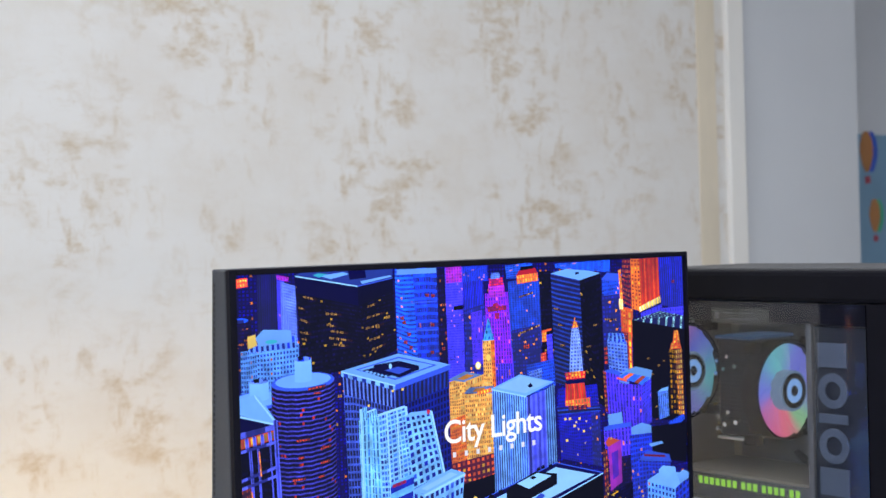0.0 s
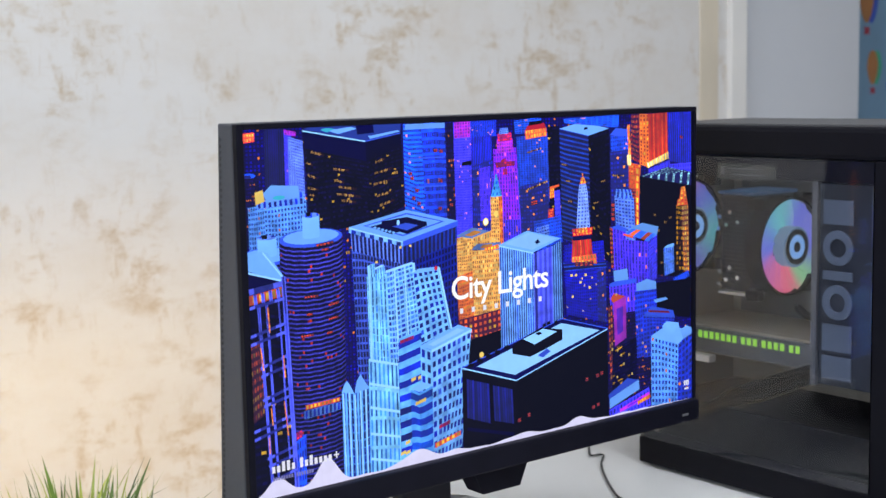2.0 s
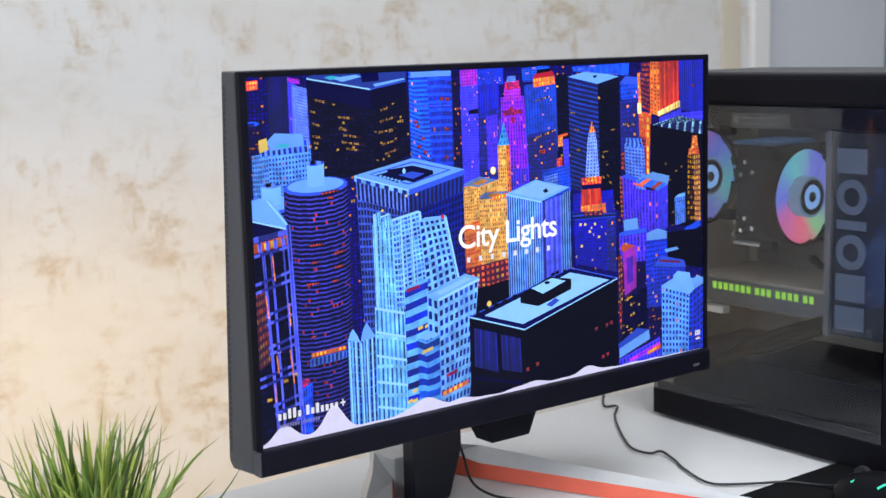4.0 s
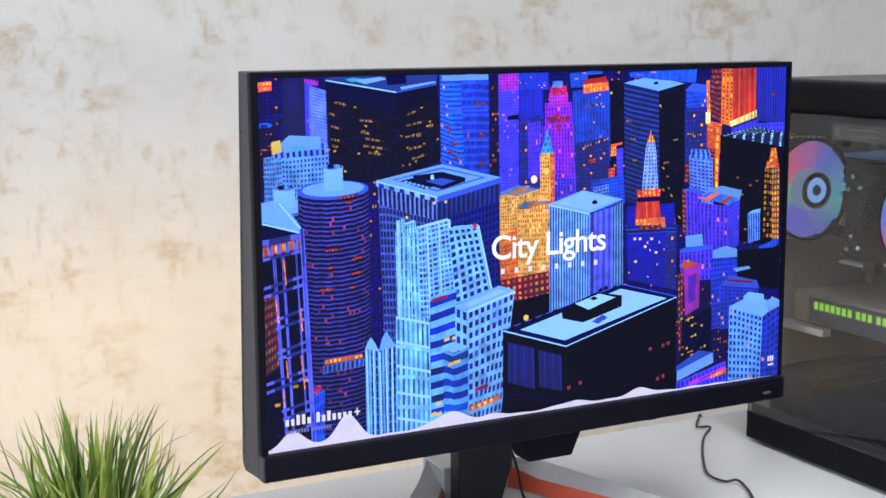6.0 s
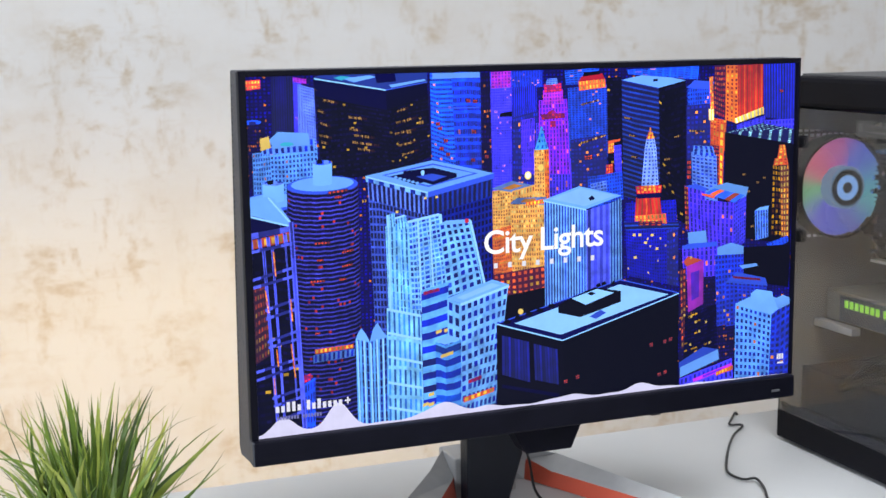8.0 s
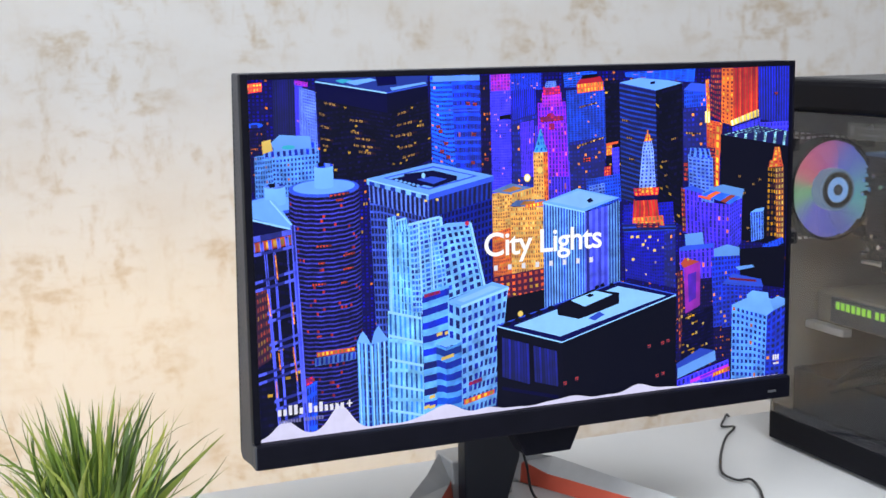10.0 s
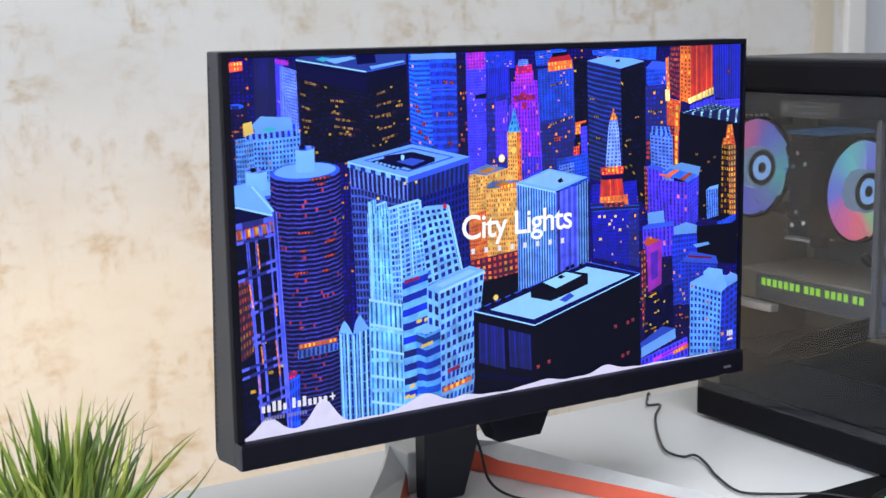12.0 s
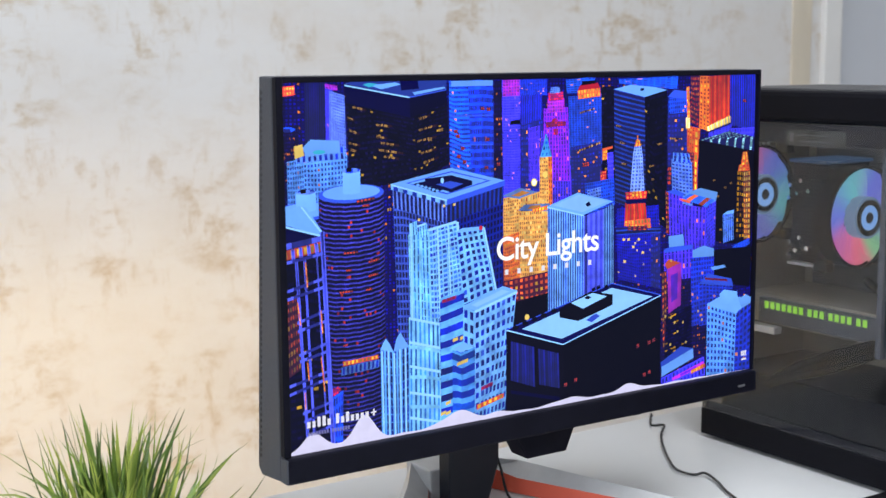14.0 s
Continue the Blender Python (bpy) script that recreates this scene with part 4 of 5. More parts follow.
# the gilded towers
piece("gilded_tower")
quad("gold", 8, 16, (65.2, 31.1), (71.0, 30.5), (71.3, 44.9), (65.4, 44.5), tone=(1.0, 0.9))
quad("roof_gold", 1, 1, (64.8, 30.5), (70.8, 28.7), (77.3, 30.2), (71.0, 31.7), tone=(0.8, 0.8))
quad("gold", 8, 2, (71.0, 31.4), (77.6, 30.0), (77.6, 34.2), (71.0, 33.8), tone=(1.0, 0.8))
quad("gold", 6, 13, (77.4, 20.7), (81.6, 20.7), (82.0, 34.3), (77.6, 34.0), tone=(1.1, 1.0))
quad("gold_red", 2, 9, (80.4, 20.8), (81.8, 20.9), (82.0, 34.3), (80.7, 34.2))
disc("lamp2", (79.4, 25.6), 0.8, 0.9)
quad("cyan_cone", 3, 2, (78.6, 17.8), (80.6, 17.7), (81.6, 20.9), (77.6, 20.9), tone=(1.1, 1.0))
quad("cyan_cone", 1, 2, (79.4, 14.8), (79.9, 14.9), (80.6, 17.8), (78.6, 17.9))
piece("gilded_block")
quad("gold", 14, 20, (70.6, 35.0), (80.3, 35.2), (81.1, 61.0), (71.0, 60.1), tone=(1.15, 0.75))
quad("gold_red", 9, 20, (65.1, 41.5), (70.6, 40.4), (71.0, 60.1), (65.7, 59.7), tone=(0.9, 0.7))
quad("roof_gold", 1, 1, (70.3, 34.7), (72.3, 33.3), (81.0, 33.5), (80.7, 35.6), tone=(0.7, 0.7))
quad("flame2", 5, 1, (75.0, 34.6), (80.3, 34.0), (80.3, 35.2), (75.0, 35.5), tone=(1.2, 1.2))
quad("ember_win", 9, 6, (65.3, 53.3), (80.7, 52.0), (81.1, 62.5), (65.7, 61.2), tone=(1.0, 0.8))
quad("black", 1, 1, (65.7, 59.7), (80.7, 57.9), (80.8, 67.2), (66.0, 67.4))
disc("lamp2", (75.6, 27.5), 1.0, 1.1, 0.9)
disc("lamp", (75.6, 27.5), 0.7, 0.8)
disc("lamp2", (73.3, 63.9), 0.8, 0.8, 0.9)
# the striped tower behind the words
piece("striped_tower")
quad("stripe", 15, 1, (80.3, 34.6), (93.0, 37.8), (93.2, 65.1), (80.6, 64.8), tone=(1.05, 0.85))
quad("stripe_violet", 4, 1, (93.0, 37.8), (100.3, 36.4), (100.6, 62.6), (93.2, 65.1), tone=(0.95, 0.75))
quad("stripe", 4, 1, (100.3, 36.4), (103.8, 35.0), (104.2, 61.3), (100.6, 62.6), tone=(0.8, 0.65))
quad("roof", 1, 1, (80.1, 34.3), (90.8, 31.2), (103.9, 34.4), (93.0, 37.5), tone=(0.95, 0.95))
quad("edge", 1, 1, (82.0, 34.1), (91.2, 31.7), (102.0, 34.3), (92.6, 36.7), tone=(0.75, 0.75))
quad("navy_plain", 1, 1, (93.6, 34.6), (94.8, 33.9), (95.7, 34.9), (94.3, 35.3))
line("edge", (80.1, 34.3), (93.0, 37.5), 0.4)
# the pale block with a lit dome
piece("domed_block")
quad("pale_win", 7, 12, (1.3, 18.4), (5.7, 18.0), (6.1, 32.2), (1.3, 31.9), tone=(0.8, 0.6))
quad("pale_win", 13, 14, (5.7, 18.0), (17.8, 17.4), (17.7, 34.2), (5.8, 33.5), tone=(1.0, 0.65))
quad("pale_col", 9, 2, (3.5, 15.5), (17.0, 15.4), (17.2, 18.5), (3.7, 18.8), tone=(0.85, 0.85))
quad("roof", 1, 1, (5.5, 15.3), (7.8, 13.4), (15.6, 14.0), (15.8, 16.8), (6.6, 17.5), tone=(0.85, 0.7))
disc("cyan", (10.0, 16.5), 1.7, 0.5, 0.6)
quad("lamp2", 1, 1, (3.3, 14.9), (5.5, 14.4), (6.0, 17.2), (3.4, 17.9), tone=(0.9, 0.7))
# the ringed drum towers
piece("drum_tower")
drum((6.2, 30.5), 5.4, 8.4, 92, 4.6)
piece("drum_tower")
drum((18.9, 27.0), 5.0, 9.3, 92, 5.6)
quad("flame2", 9, 1, (15.6, 68.5), (25.9, 68.1), (25.9, 69.1), (15.6, 69.7), tone=(0.8, 0.8))
quad("pale_col", 9, 1, (15.2, 69.9), (26.2, 69.3), (26.1, 71.3), (15.1, 72.0), tone=(0.45, 0.45))
for a, b in (((20.2, 28.7), (25.5, 28.2)), ((21.9, 29.9), (24.0, 29.8)), ((16.3, 41.2), (20.5, 41.2)), ((14.9, 50.8), (18.8, 50.8)), ((23.4, 44.0), (26.7, 43.4)), ((22.6, 50.9), (24.5, 50.7)), ((15.8, 64.2), (17.2, 64.0)), ((23.3, 47.5), (26.3, 47.1)), ((16.8, 45.5), (18.6, 45.5))):
    quad("ember", 5, 1, a, b, (b[0], b[1] + 0.7), (a[0], a[1] + 0.7))
quad("red_glow", 4, 3, (11.0, 75.4), (14.3, 74.5), (14.3, 76.3), (11.0, 77.4), tone=(0.9, 0.7))
quad("blue_dim", 6, 5, (11.2, 77.7), (15.5, 75.8), (15.1, 90.6), (10.9, 90.1))
# the gabled tower at the edge, a lattice of pale beams
piece("gabled_tower")
quad("black_lit", 8, 30, (-0.6, 33.4), (10.1, 36.0), (11.8, 90.2), (-0.9, 90.8))
quad("ember_win", 6, 9, (-0.2, 51.3), (3.6, 50.2), (3.9, 68.8), (-0.5, 71.2), tone=(0.3, 0.4))
quad("roof", 1, 1, (-0.5, 29.8), (4.8, 29.0), (6.2, 29.6), (10.4, 35.5), (10.0, 36.6), (-0.6, 33.1), tone=(0.9, 0.9))
line("edge", (4.8, 29.0), (10.4, 35.8), 0.6)
line("edge", (-0.6, 33.3), (10.2, 36.5), 0.5)
quad("navy_plain", 1, 1, (-0.6, 34.0), (9.2, 36.7), (-0.7, 37.9))
quad("stripe_violet", 1, 1, (-0.7, 38.0), (10.2, 36.7), (10.3, 38.0), (-0.6, 39.5), tone=(0.8, 0.8))
quad("flame2", 6, 1, (-0.7, 39.7), (10.3, 38.1), (10.4, 40.4), (-0.6, 42.0), tone=(0.7, 0.5))
for a, b in (((-0.4, 39.5), (-0.3, 42.1)), ((1.8, 39.3), (2.0, 41.8)), ((3.9, 39.0), (4.1, 41.5)), ((6.1, 38.7), (6.3, 41.3)), ((8.2, 38.4), (8.5, 41.0))):
    beam("stripe_violet", a, b, 0.9)
for a, b, w in (((2.8, 42.0), (5.1, 90.8), 0.75), ((5.1, 41.6), (7.0, 91.0), 0.6), ((9.8, 35.7), (11.8, 90.2), 1.2), ((8.6, 41.3), (10.3, 81.1), 0.4)):
    beam("stripe_violet", a, b, w)
for a, b in (((-0.6, 42.3), (10.5, 40.7)), ((-0.5, 49.3), (10.6, 46.8)), ((-0.6, 51.3), (10.7, 48.9)), ((3.1, 57.0), (11.0, 54.8)), ((3.2, 59.1), (11.1, 57.3)), ((3.4, 65.0), (11.3, 62.9)), ((3.6, 66.5), (11.4, 64.9)), ((-0.7, 72.7), (11.7, 69.9)), ((-0.7, 74.8), (11.8, 71.6)), ((4.1, 79.6), (12.1, 77.8)), ((4.4, 81.6), (12.2, 79.9)), ((4.8, 85.6), (12.3, 83.7))):
    quad("stripe_violet", 1, 1, a, b, (b[0], b[1] + 0.75), (a[0], a[1] + 0.75), tone=(0.9, 0.9))
for a, b in (((5.5, 42.8), (5.9, 49.0)), ((3.1, 52.3), (3.8, 58.1)), ((9.3, 66.5), (10.1, 75.3)), ((5.5, 67.5), (5.8, 71.9)), ((4.6, 74.7), (4.7, 79.0)), ((9.5, 55.0), (9.8, 60.7))):
    beam("flame2", a, b, 0.35)
# the square tower with a sunken roof
piece("square_tower")
quad("frame_win", 17, 22, (30.7, 25.9), (47.0, 30.7), (47.4, 70.2), (32.0, 68.7), tone=(1.0, 0.75))
quad("frame_dark", 17, 18, (47.0, 30.7), (65.3, 27.0), (64.7, 59.6), (47.4, 70.2), tone=(0.85, 0.6))
quad("pier", 13, 1, (30.7, 26.9), (47.0, 31.7), (47.0, 36.3), (30.9, 31.3), tone=(0.9, 0.9))
quad("pier_dark", 13, 1, (47.0, 31.7), (65.1, 28.0), (64.9, 32.3), (47.0, 36.3))
quad("roof", 1, 1, (30.2, 25.3), (48.4, 22.2), (65.7, 26.4), (47.0, 30.4), tone=(0.82, 0.82))
line("stripe", (30.2, 25.3), (47.1, 30.3), 1.4)
line("roof_dim", (47.1, 30.3), (65.7, 26.4), 1.4)
line("edge", (30.2, 25.3), (47.1, 30.3), 0.4)
quad("roof_dim", 1, 1, (34.6, 25.3), (48.5, 23.0), (61.2, 26.2), (47.2, 29.0), tone=(0.95, 0.95))
quad("roof", 1, 1, (35.5, 25.4), (48.5, 23.4), (59.9, 26.1), (47.2, 28.6), tone=(0.8, 0.8))
quad("navy_plain", 1, 1, (40.4, 24.6), (48.5, 24.1), (55.1, 25.9), (55.1, 26.9), (48.5, 28.5), (40.4, 25.9), tone=(0.8, 0.8))
quad("roof_dim", 1, 1, (43.8, 26.2), (48.2, 25.6), (52.3, 26.5), (48.5, 27.6), tone=(0.8, 0.8))
quad("navy_plain", 1, 1, (36.8, 25.7), (40.4, 25.2), (46.9, 27.5), (43.5, 28.2), tone=(1.0, 1.0))
for k in range(6):
    a, b = (37.7, 25.9), (44.7, 28.0)
    p = (a[0] + (b[0] - a[0]) * k / 6, a[1] + (b[1] - a[1]) * k / 6)
    quad("roof", 1, 1, p, (p[0] + 0.8, p[1] - 0.2), (p[0] + 1.2, p[1] + 0.3), (p[0] + 0.4, p[1] + 0.5), tone=(0.9, 0.9))
disc("edge", (45.7, 25.3), 0.5, 0.7)
for a in ((45.9, 31.5), (49.1, 31.4), (44.9, 42.0), (38.1, 34.6)):
    quad("lamp2", 2, 1, a, (a[0] + 0.7, a[1]), (a[0] + 0.7, a[1] + 0.6), (a[0], a[1] + 0.6))
# the pale stepped tower
piece("stepped_tower")
quad("stripe_pale", 4, 12, (35.2, 38.4), (40.0, 37.6), (39.9, 61.7), (35.6, 60.1), tone=(0.95, 0.9))
quad("stripe_pale", 4, 12, (39.0, 38.4), (44.0, 38.1), (44.3, 62.7), (39.6, 61.7), tone=(1.0, 0.9))
quad("stripe_pale", 3, 4, (35.5, 35.6), (37.8, 35.1), (38.1, 38.6), (35.6, 38.8), tone=(1.0, 1.0))
quad("stripe_pale", 3, 4, (38.4, 36.3), (40.9, 36.0), (41.2, 39.4), (38.7, 39.5), tone=(0.95, 0.95))
quad("cage", 5, 16, (43.7, 37.2), (50.0, 36.2), (52.3, 55.6), (44.4, 57.2), tone=(0.95, 0.9))
quad("cage", 3, 16, (41.5, 37.7), (44.3, 37.1), (45.0, 60.9), (42.1, 60.7), tone=(1.05, 0.9))
line("edge", (41.2, 37.4), (50.0, 35.9), 0.7)
line("edge", (37.8, 36.3), (40.6, 35.7), 0.5)
beam("edge", (50.0, 36.2), (52.0, 54.8), 0.7)
beam("edge", (47.1, 36.6), (47.9, 55.2), 0.45)
beam("edge", (43.8, 37.5), (44.6, 61.6), 0.6)
beam("edge", (35.7, 35.6), (35.9, 60.1), 0.5)
quad("big_win", 5, 10, (49.9, 38.8), (58.3, 38.1), (62.2, 55.5), (52.0, 58.2), tone=(1.0, 0.9))
quad("roof", 1, 1, (49.6, 39.1), (51.9, 38.0), (58.9, 38.0), (58.2, 39.0))
disc("red_glow", (57.8, 38.4), 0.6, 0.6)
beam("edge", (58.4, 38.3), (62.4, 55.6), 0.7)
quad("stripe_pale", 7, 4, (35.1, 59.5), (44.6, 62.1), (44.9, 92.0), (34.8, 90.7), tone=(0.95, 0.8))
for a, b in (((35.1, 59.5), (44.6, 62.1)), ((35.2, 65.7), (44.7, 68.4)), ((35.1, 71.9), (44.8, 74.7)), ((35.0, 78.8), (44.9, 81.4)), ((34.8, 85.4), (44.8, 88.1))):
    line("edge", a, b, 0.7)
quad("band_blue", 1, 10, (44.7, 55.8), (52.4, 54.1), (51.7, 90.5), (44.9, 91.2), tone=(1.0, 0.85))
quad("red_glow", 3, 1, (45.3, 56.2), (49.8, 55.4), (49.8, 56.3), (45.3, 57.1), tone=(1.0, 0.9))
for a in ((48.7, 66.8), (51.0, 66.6), (44.7, 86.0), (46.3, 86.1), (63.7, 66.1), (46.3, 83.4)):
    quad("lamp2", 1, 1, a, (a[0] + 1.6, a[1] - 0.4), (a[0] + 1.6, a[1] + 0.5), (a[0], a[1] + 0.9), tone=(0.8, 0.8))
piece("gridded_block")
quad("big_win", 2, 9, (52.0, 58.5), (55.7, 60.2), (55.6, 91.7), (52.0, 91.3), tone=(1.0, 0.75))
quad("grid_pale", 8, 11, (55.7, 60.2), (69.6, 56.4), (65.6, 88.2), (55.6, 90.2), tone=(0.95, 0.6))
quad("roof", 1, 1, (51.8, 58.5), (65.0, 54.5), (69.8, 56.2), (55.7, 60.1), tone=(0.95, 0.95))
quad("edge", 1, 1, (54.6, 58.5), (64.7, 55.4), (67.3, 56.2), (56.5, 59.2), tone=(0.8, 0.8))
line("edge", (55.7, 60.1), (69.8, 56.2), 0.8)
quad("flame2", 5, 1, (56.3, 85.6), (65.3, 83.7), (65.2, 84.9), (56.3, 87.0), tone=(0.8, 0.8))
quad("red_glow", 3, 1, (57.7, 81.0), (61.6, 80.0), (61.6, 81.1), (57.7, 82.0), tone=(0.9, 0.8))
piece("glass_block")
quad("band_soft", 1, 6, (48.5, 69.7), (51.2, 71.0), (51.4, 90.4), (48.5, 90.1), tone=(0.9, 0.8))
quad("band_soft", 1, 6, (51.2, 71.0), (55.8, 69.8), (55.6, 90.2), (51.4, 90.4), tone=(0.7, 0.6))
quad("roof", 1, 1, (48.5, 69.5), (52.2, 68.2), (55.8, 69.5), (51.2, 70.8))
quad("lamp2", 3, 1, (49.9, 73.4), (53.5, 72.6), (53.5, 73.5), (49.9, 74.3), tone=(0.7, 0.7))
piece("gothic_block")
quad("gothic", 3, 12, (26.5, 66.7), (30.2, 67.9), (30.4, 92.5), (26.6, 92.0), tone=(1.0, 0.85))
quad("gothic", 4, 12, (30.2, 67.9), (35.2, 66.6), (35.0, 93.0), (30.4, 92.5), tone=(0.9, 0.75))
quad("roof", 1, 1, (26.5, 67.0), (27.2, 65.3), (28.1, 64.2), (29.2, 65.7), (30.3, 67.9))
quad("roof", 1, 1, (30.3, 67.9), (31.2, 64.7), (32.4, 63.1), (33.6, 65.0), (35.1, 67.2), tone=(0.8, 0.8))
for a, b in (((26.7, 67.3), (27.0, 90.5)), ((28.5, 67.4), (28.7, 90.7)), ((30.3, 68.2), (30.5, 91.0)), ((32.0, 67.5), (32.2, 91.2)), ((33.7, 67.4), (33.8, 91.4))):
    beam("edge", a, b, 0.45)
# the black slab in front
piece("black_slab")
quad("slab", 1, 1, (66.1, 66.6), (85.8, 72.9), (87.2, 94.7), (66.1, 94.5))
quad("slab_col", 9, 1, (67.6, 69.8), (75.7, 72.4), (76.0, 83.6), (67.6, 80.6), tone=(0.9, 0.7))
quad("slab_col", 9, 1, (77.0, 73.0), (84.3, 75.3), (84.7, 85.2), (77.4, 83.1), tone=(0.8, 0.6))
quad("navy_plain", 1, 1, (67.6, 83.3), (84.7, 87.7), (84.7, 88.7), (67.6, 84.2), tone=(0.8, 0.8))
quad("slab", 1, 1, (85.8, 72.9), (122.4, 63.2), (122.7, 92.3), (86.8, 94.7), tone=(0.7, 0.7))
quad("navy_plain", 1, 1, (66.1, 66.6), (103.6, 57.5), (122.6, 63.0), (85.8, 72.9), tone=(1.8, 1.8))
line("edge", (66.1, 66.4), (85.8, 72.8), 0.4)
line("edge", (85.8, 72.8), (122.6, 62.8), 0.35)
line("roof_dim", (66.1, 66.4), (103.6, 57.5), 0.3)
line("roof_dim", (103.6, 57.5), (122.6, 62.8), 0.3)
quad("edge", 1, 1, (71.3, 66.9), (103.4, 58.9), (119.1, 63.0), (85.3, 71.3), tone=(0.9, 0.9))
quad("black", 1, 1, (84.4, 63.0), (88.3, 61.4), (95.6, 59.1), (103.8, 60.8), (103.8, 63.8), (94.6, 66.2), (91.1, 67.0), (84.5, 65.2))
quad("edge", 1, 1, (88.5, 61.6), (96.3, 59.6), (101.7, 61.1), (92.9, 63.7))
quad("black", 1, 1, (93.2, 60.7), (94.6, 60.2), (96.0, 60.8), (94.6, 61.3))
quad("roof_dim", 1, 1, (94.0, 67.1), (97.5, 65.5), (99.2, 66.5), (96.1, 67.9), tone=(0.7, 0.7))
for a in ((69.3, 66.3), (72.5, 65.5), (75.7, 64.7), (78.9, 64.0), (82.5, 63.1)):
    disc("black", a, 1.1, 0.6)
for a in ((96.0, 58.5), (97.7, 58.1), (100.6, 58.2)):
    quad("black", 1, 1, a, (a[0] + 1.1, a[1] - 0.5), (a[0] + 1.6, a[1] + 0.4), (a[0] + 0.2, a[1] + 0.8))
for a in ((113.1, 76.5), (117.5, 76.0), (119.3, 75.5), (115.8, 85.3), (117.7, 84.8), (89.9, 83.2), (86.2, 84.1)):
    quad("ember", 2, 2, a, (a[0] + 1.1, a[1] - 0.2), (a[0] + 1.1, a[1] + 0.9), (a[0], a[1] + 1.1))
# streets and low roofs past the slab
piece("street_block")
quad("dark_lit", 26, 40, (122.3, 51.6), (141.3, 51.3), (141.9, 94.4), (122.9, 94.0))
quad("violet_col", 8, 6, (123.2, 49.7), (134.8, 49.9), (135.1, 59.0), (123.8, 59.1), tone=(1.0, 0.7))
quad("roof", 1, 1, (125.0, 46.0), (130.9, 45.8), (131.4, 49.3), (125.4, 49.9), tone=(0.75, 0.65))
quad("roof_dim", 1, 1, (123.2, 49.7), (125.4, 49.2), (134.8, 49.2), (134.8, 50.5), (123.6, 50.7))
piece("indigo_block")
quad("indigo", 9, 14, (134.1, 53.1), (143.7, 53.1), (144.3, 72.9), (135.1, 73.7), tone=(0.8, 0.5))
quad("roof", 1, 1, (134.8, 50.9), (139.4, 49.9), (143.6, 51.1), (143.7, 53.4), (134.9, 53.1), tone=(0.7, 0.6))
piece("magenta_wall")
quad("magenta", 1, 1, (124.8, 55.3), (130.4, 54.1), (130.4, 66.7), (125.5, 68.8), tone=(0.55, 0.4))
quad("orange", 1, 1, (123.7, 54.2), (125.1, 52.7), (130.0, 54.1), (124.8, 55.6), tone=(0.6, 0.5))
quad("ember_win", 2, 12, (122.6, 56.4), (124.5, 55.9), (125.0, 77.7), (123.5, 79.2), tone=(0.6, 0.6))
quad("black_lit2", 10, 12, (124.4, 69.8), (134.9, 67.1), (135.3, 80.4), (124.3, 82.6))
piece("indigo_block")
quad("indigo", 10, 10, (137.8, 60.8), (151.8, 62.9), (152.2, 73.6), (138.2, 74.0), tone=(0.6, 0.5))
quad("black", 1, 1, (143.6, 51.5), (159.7, 51.7), (159.4, 64.2), (143.9, 61.3))
quad("roof_dim", 1, 1, (137.8, 61.2), (141.5, 58.5), (151.3, 60.9), (152.2, 63.3), tone=(0.8, 0.8))
quad("red_dim", 1, 1, (140.0, 59.5), (149.4, 60.9), (149.8, 61.6), (140.4, 60.2), tone=(0.35, 0.35))
quad("roof_dim", 1, 1, (138.2, 60.5), (144.0, 61.6), (144.0, 62.3), (138.6, 61.2), tone=(0.7, 0.7))
quad("roof", 1, 1, (142.3, 56.6), (148.0, 56.4), (148.9, 57.2), (143.4, 57.7), tone=(0.7, 0.7))
for a in ((125.9, 52.8), (127.8, 71.4), (131.2, 71.7), (132.5, 77.8), (126.3, 69.7), (129.0, 74.2), (137.3, 69.0), (138.9, 71.8), (124.0, 69.1), (126.1, 77.8)):
    quad("lamp2", 1, 1, a, (a[0] + 0.6, a[1]), (a[0] + 0.6, a[1] + 0.7), (a[0], a[1] + 0.7), tone=(0.6, 0.6))
piece("low_roof")
quad("roof_dim", 1, 1, (122.7, 83.0), (130.7, 79.2), (135.7, 80.4), (123.1, 85.4), tone=(0.6, 0.6))
quad("roof", 1, 1, (123.1, 84.4), (135.7, 80.4), (136.1, 83.4), (123.1, 87.4), tone=(0.7, 0.7))
quad("violet", 12, 2, (123.0, 87.7), (140.4, 83.5), (141.0, 89.3), (123.1, 92.3), tone=(1.0, 0.9))
piece("magenta_wall")
quad("magenta", 1, 1, (127.5, 88.2), (140.4, 84.9), (140.5, 86.2), (127.5, 89.2))
quad("flame2", 6, 1, (135.1, 87.0), (140.8, 85.6), (140.9, 86.9), (135.1, 88.2), tone=(0.9, 0.9))
piece("corner_tower")
quad("pale_win", 8, 13, (141.3, 67.7), (153.7, 71.8), (153.3, 94.0), (141.5, 92.7), tone=(1.05, 0.85))
quad("indigo", 4, 13, (153.7, 71.8), (160.3, 68.3), (160.2, 94.8), (153.3, 94.0), tone=(0.6, 0.5))
quad("roof", 1, 1, (141.1, 67.7), (147.6, 65.6), (160.3, 68.0), (153.7, 71.9), tone=(0.9, 0.9))
quad("roof", 1, 1, (146.4, 65.1), (148.3, 64.0), (153.8, 65.1), (154.8, 69.5), (146.9, 68.5), tone=(1.05, 0.85))
quad("roof", 1, 1, (154.7, 67.5), (157.5, 66.4), (159.9, 67.4), (160.0, 69.3), (156.0, 70.6), tone=(0.8, 0.6))
# pale sound wave along the bottom edge
piece("sound_wave")
layer_no[0] += 1


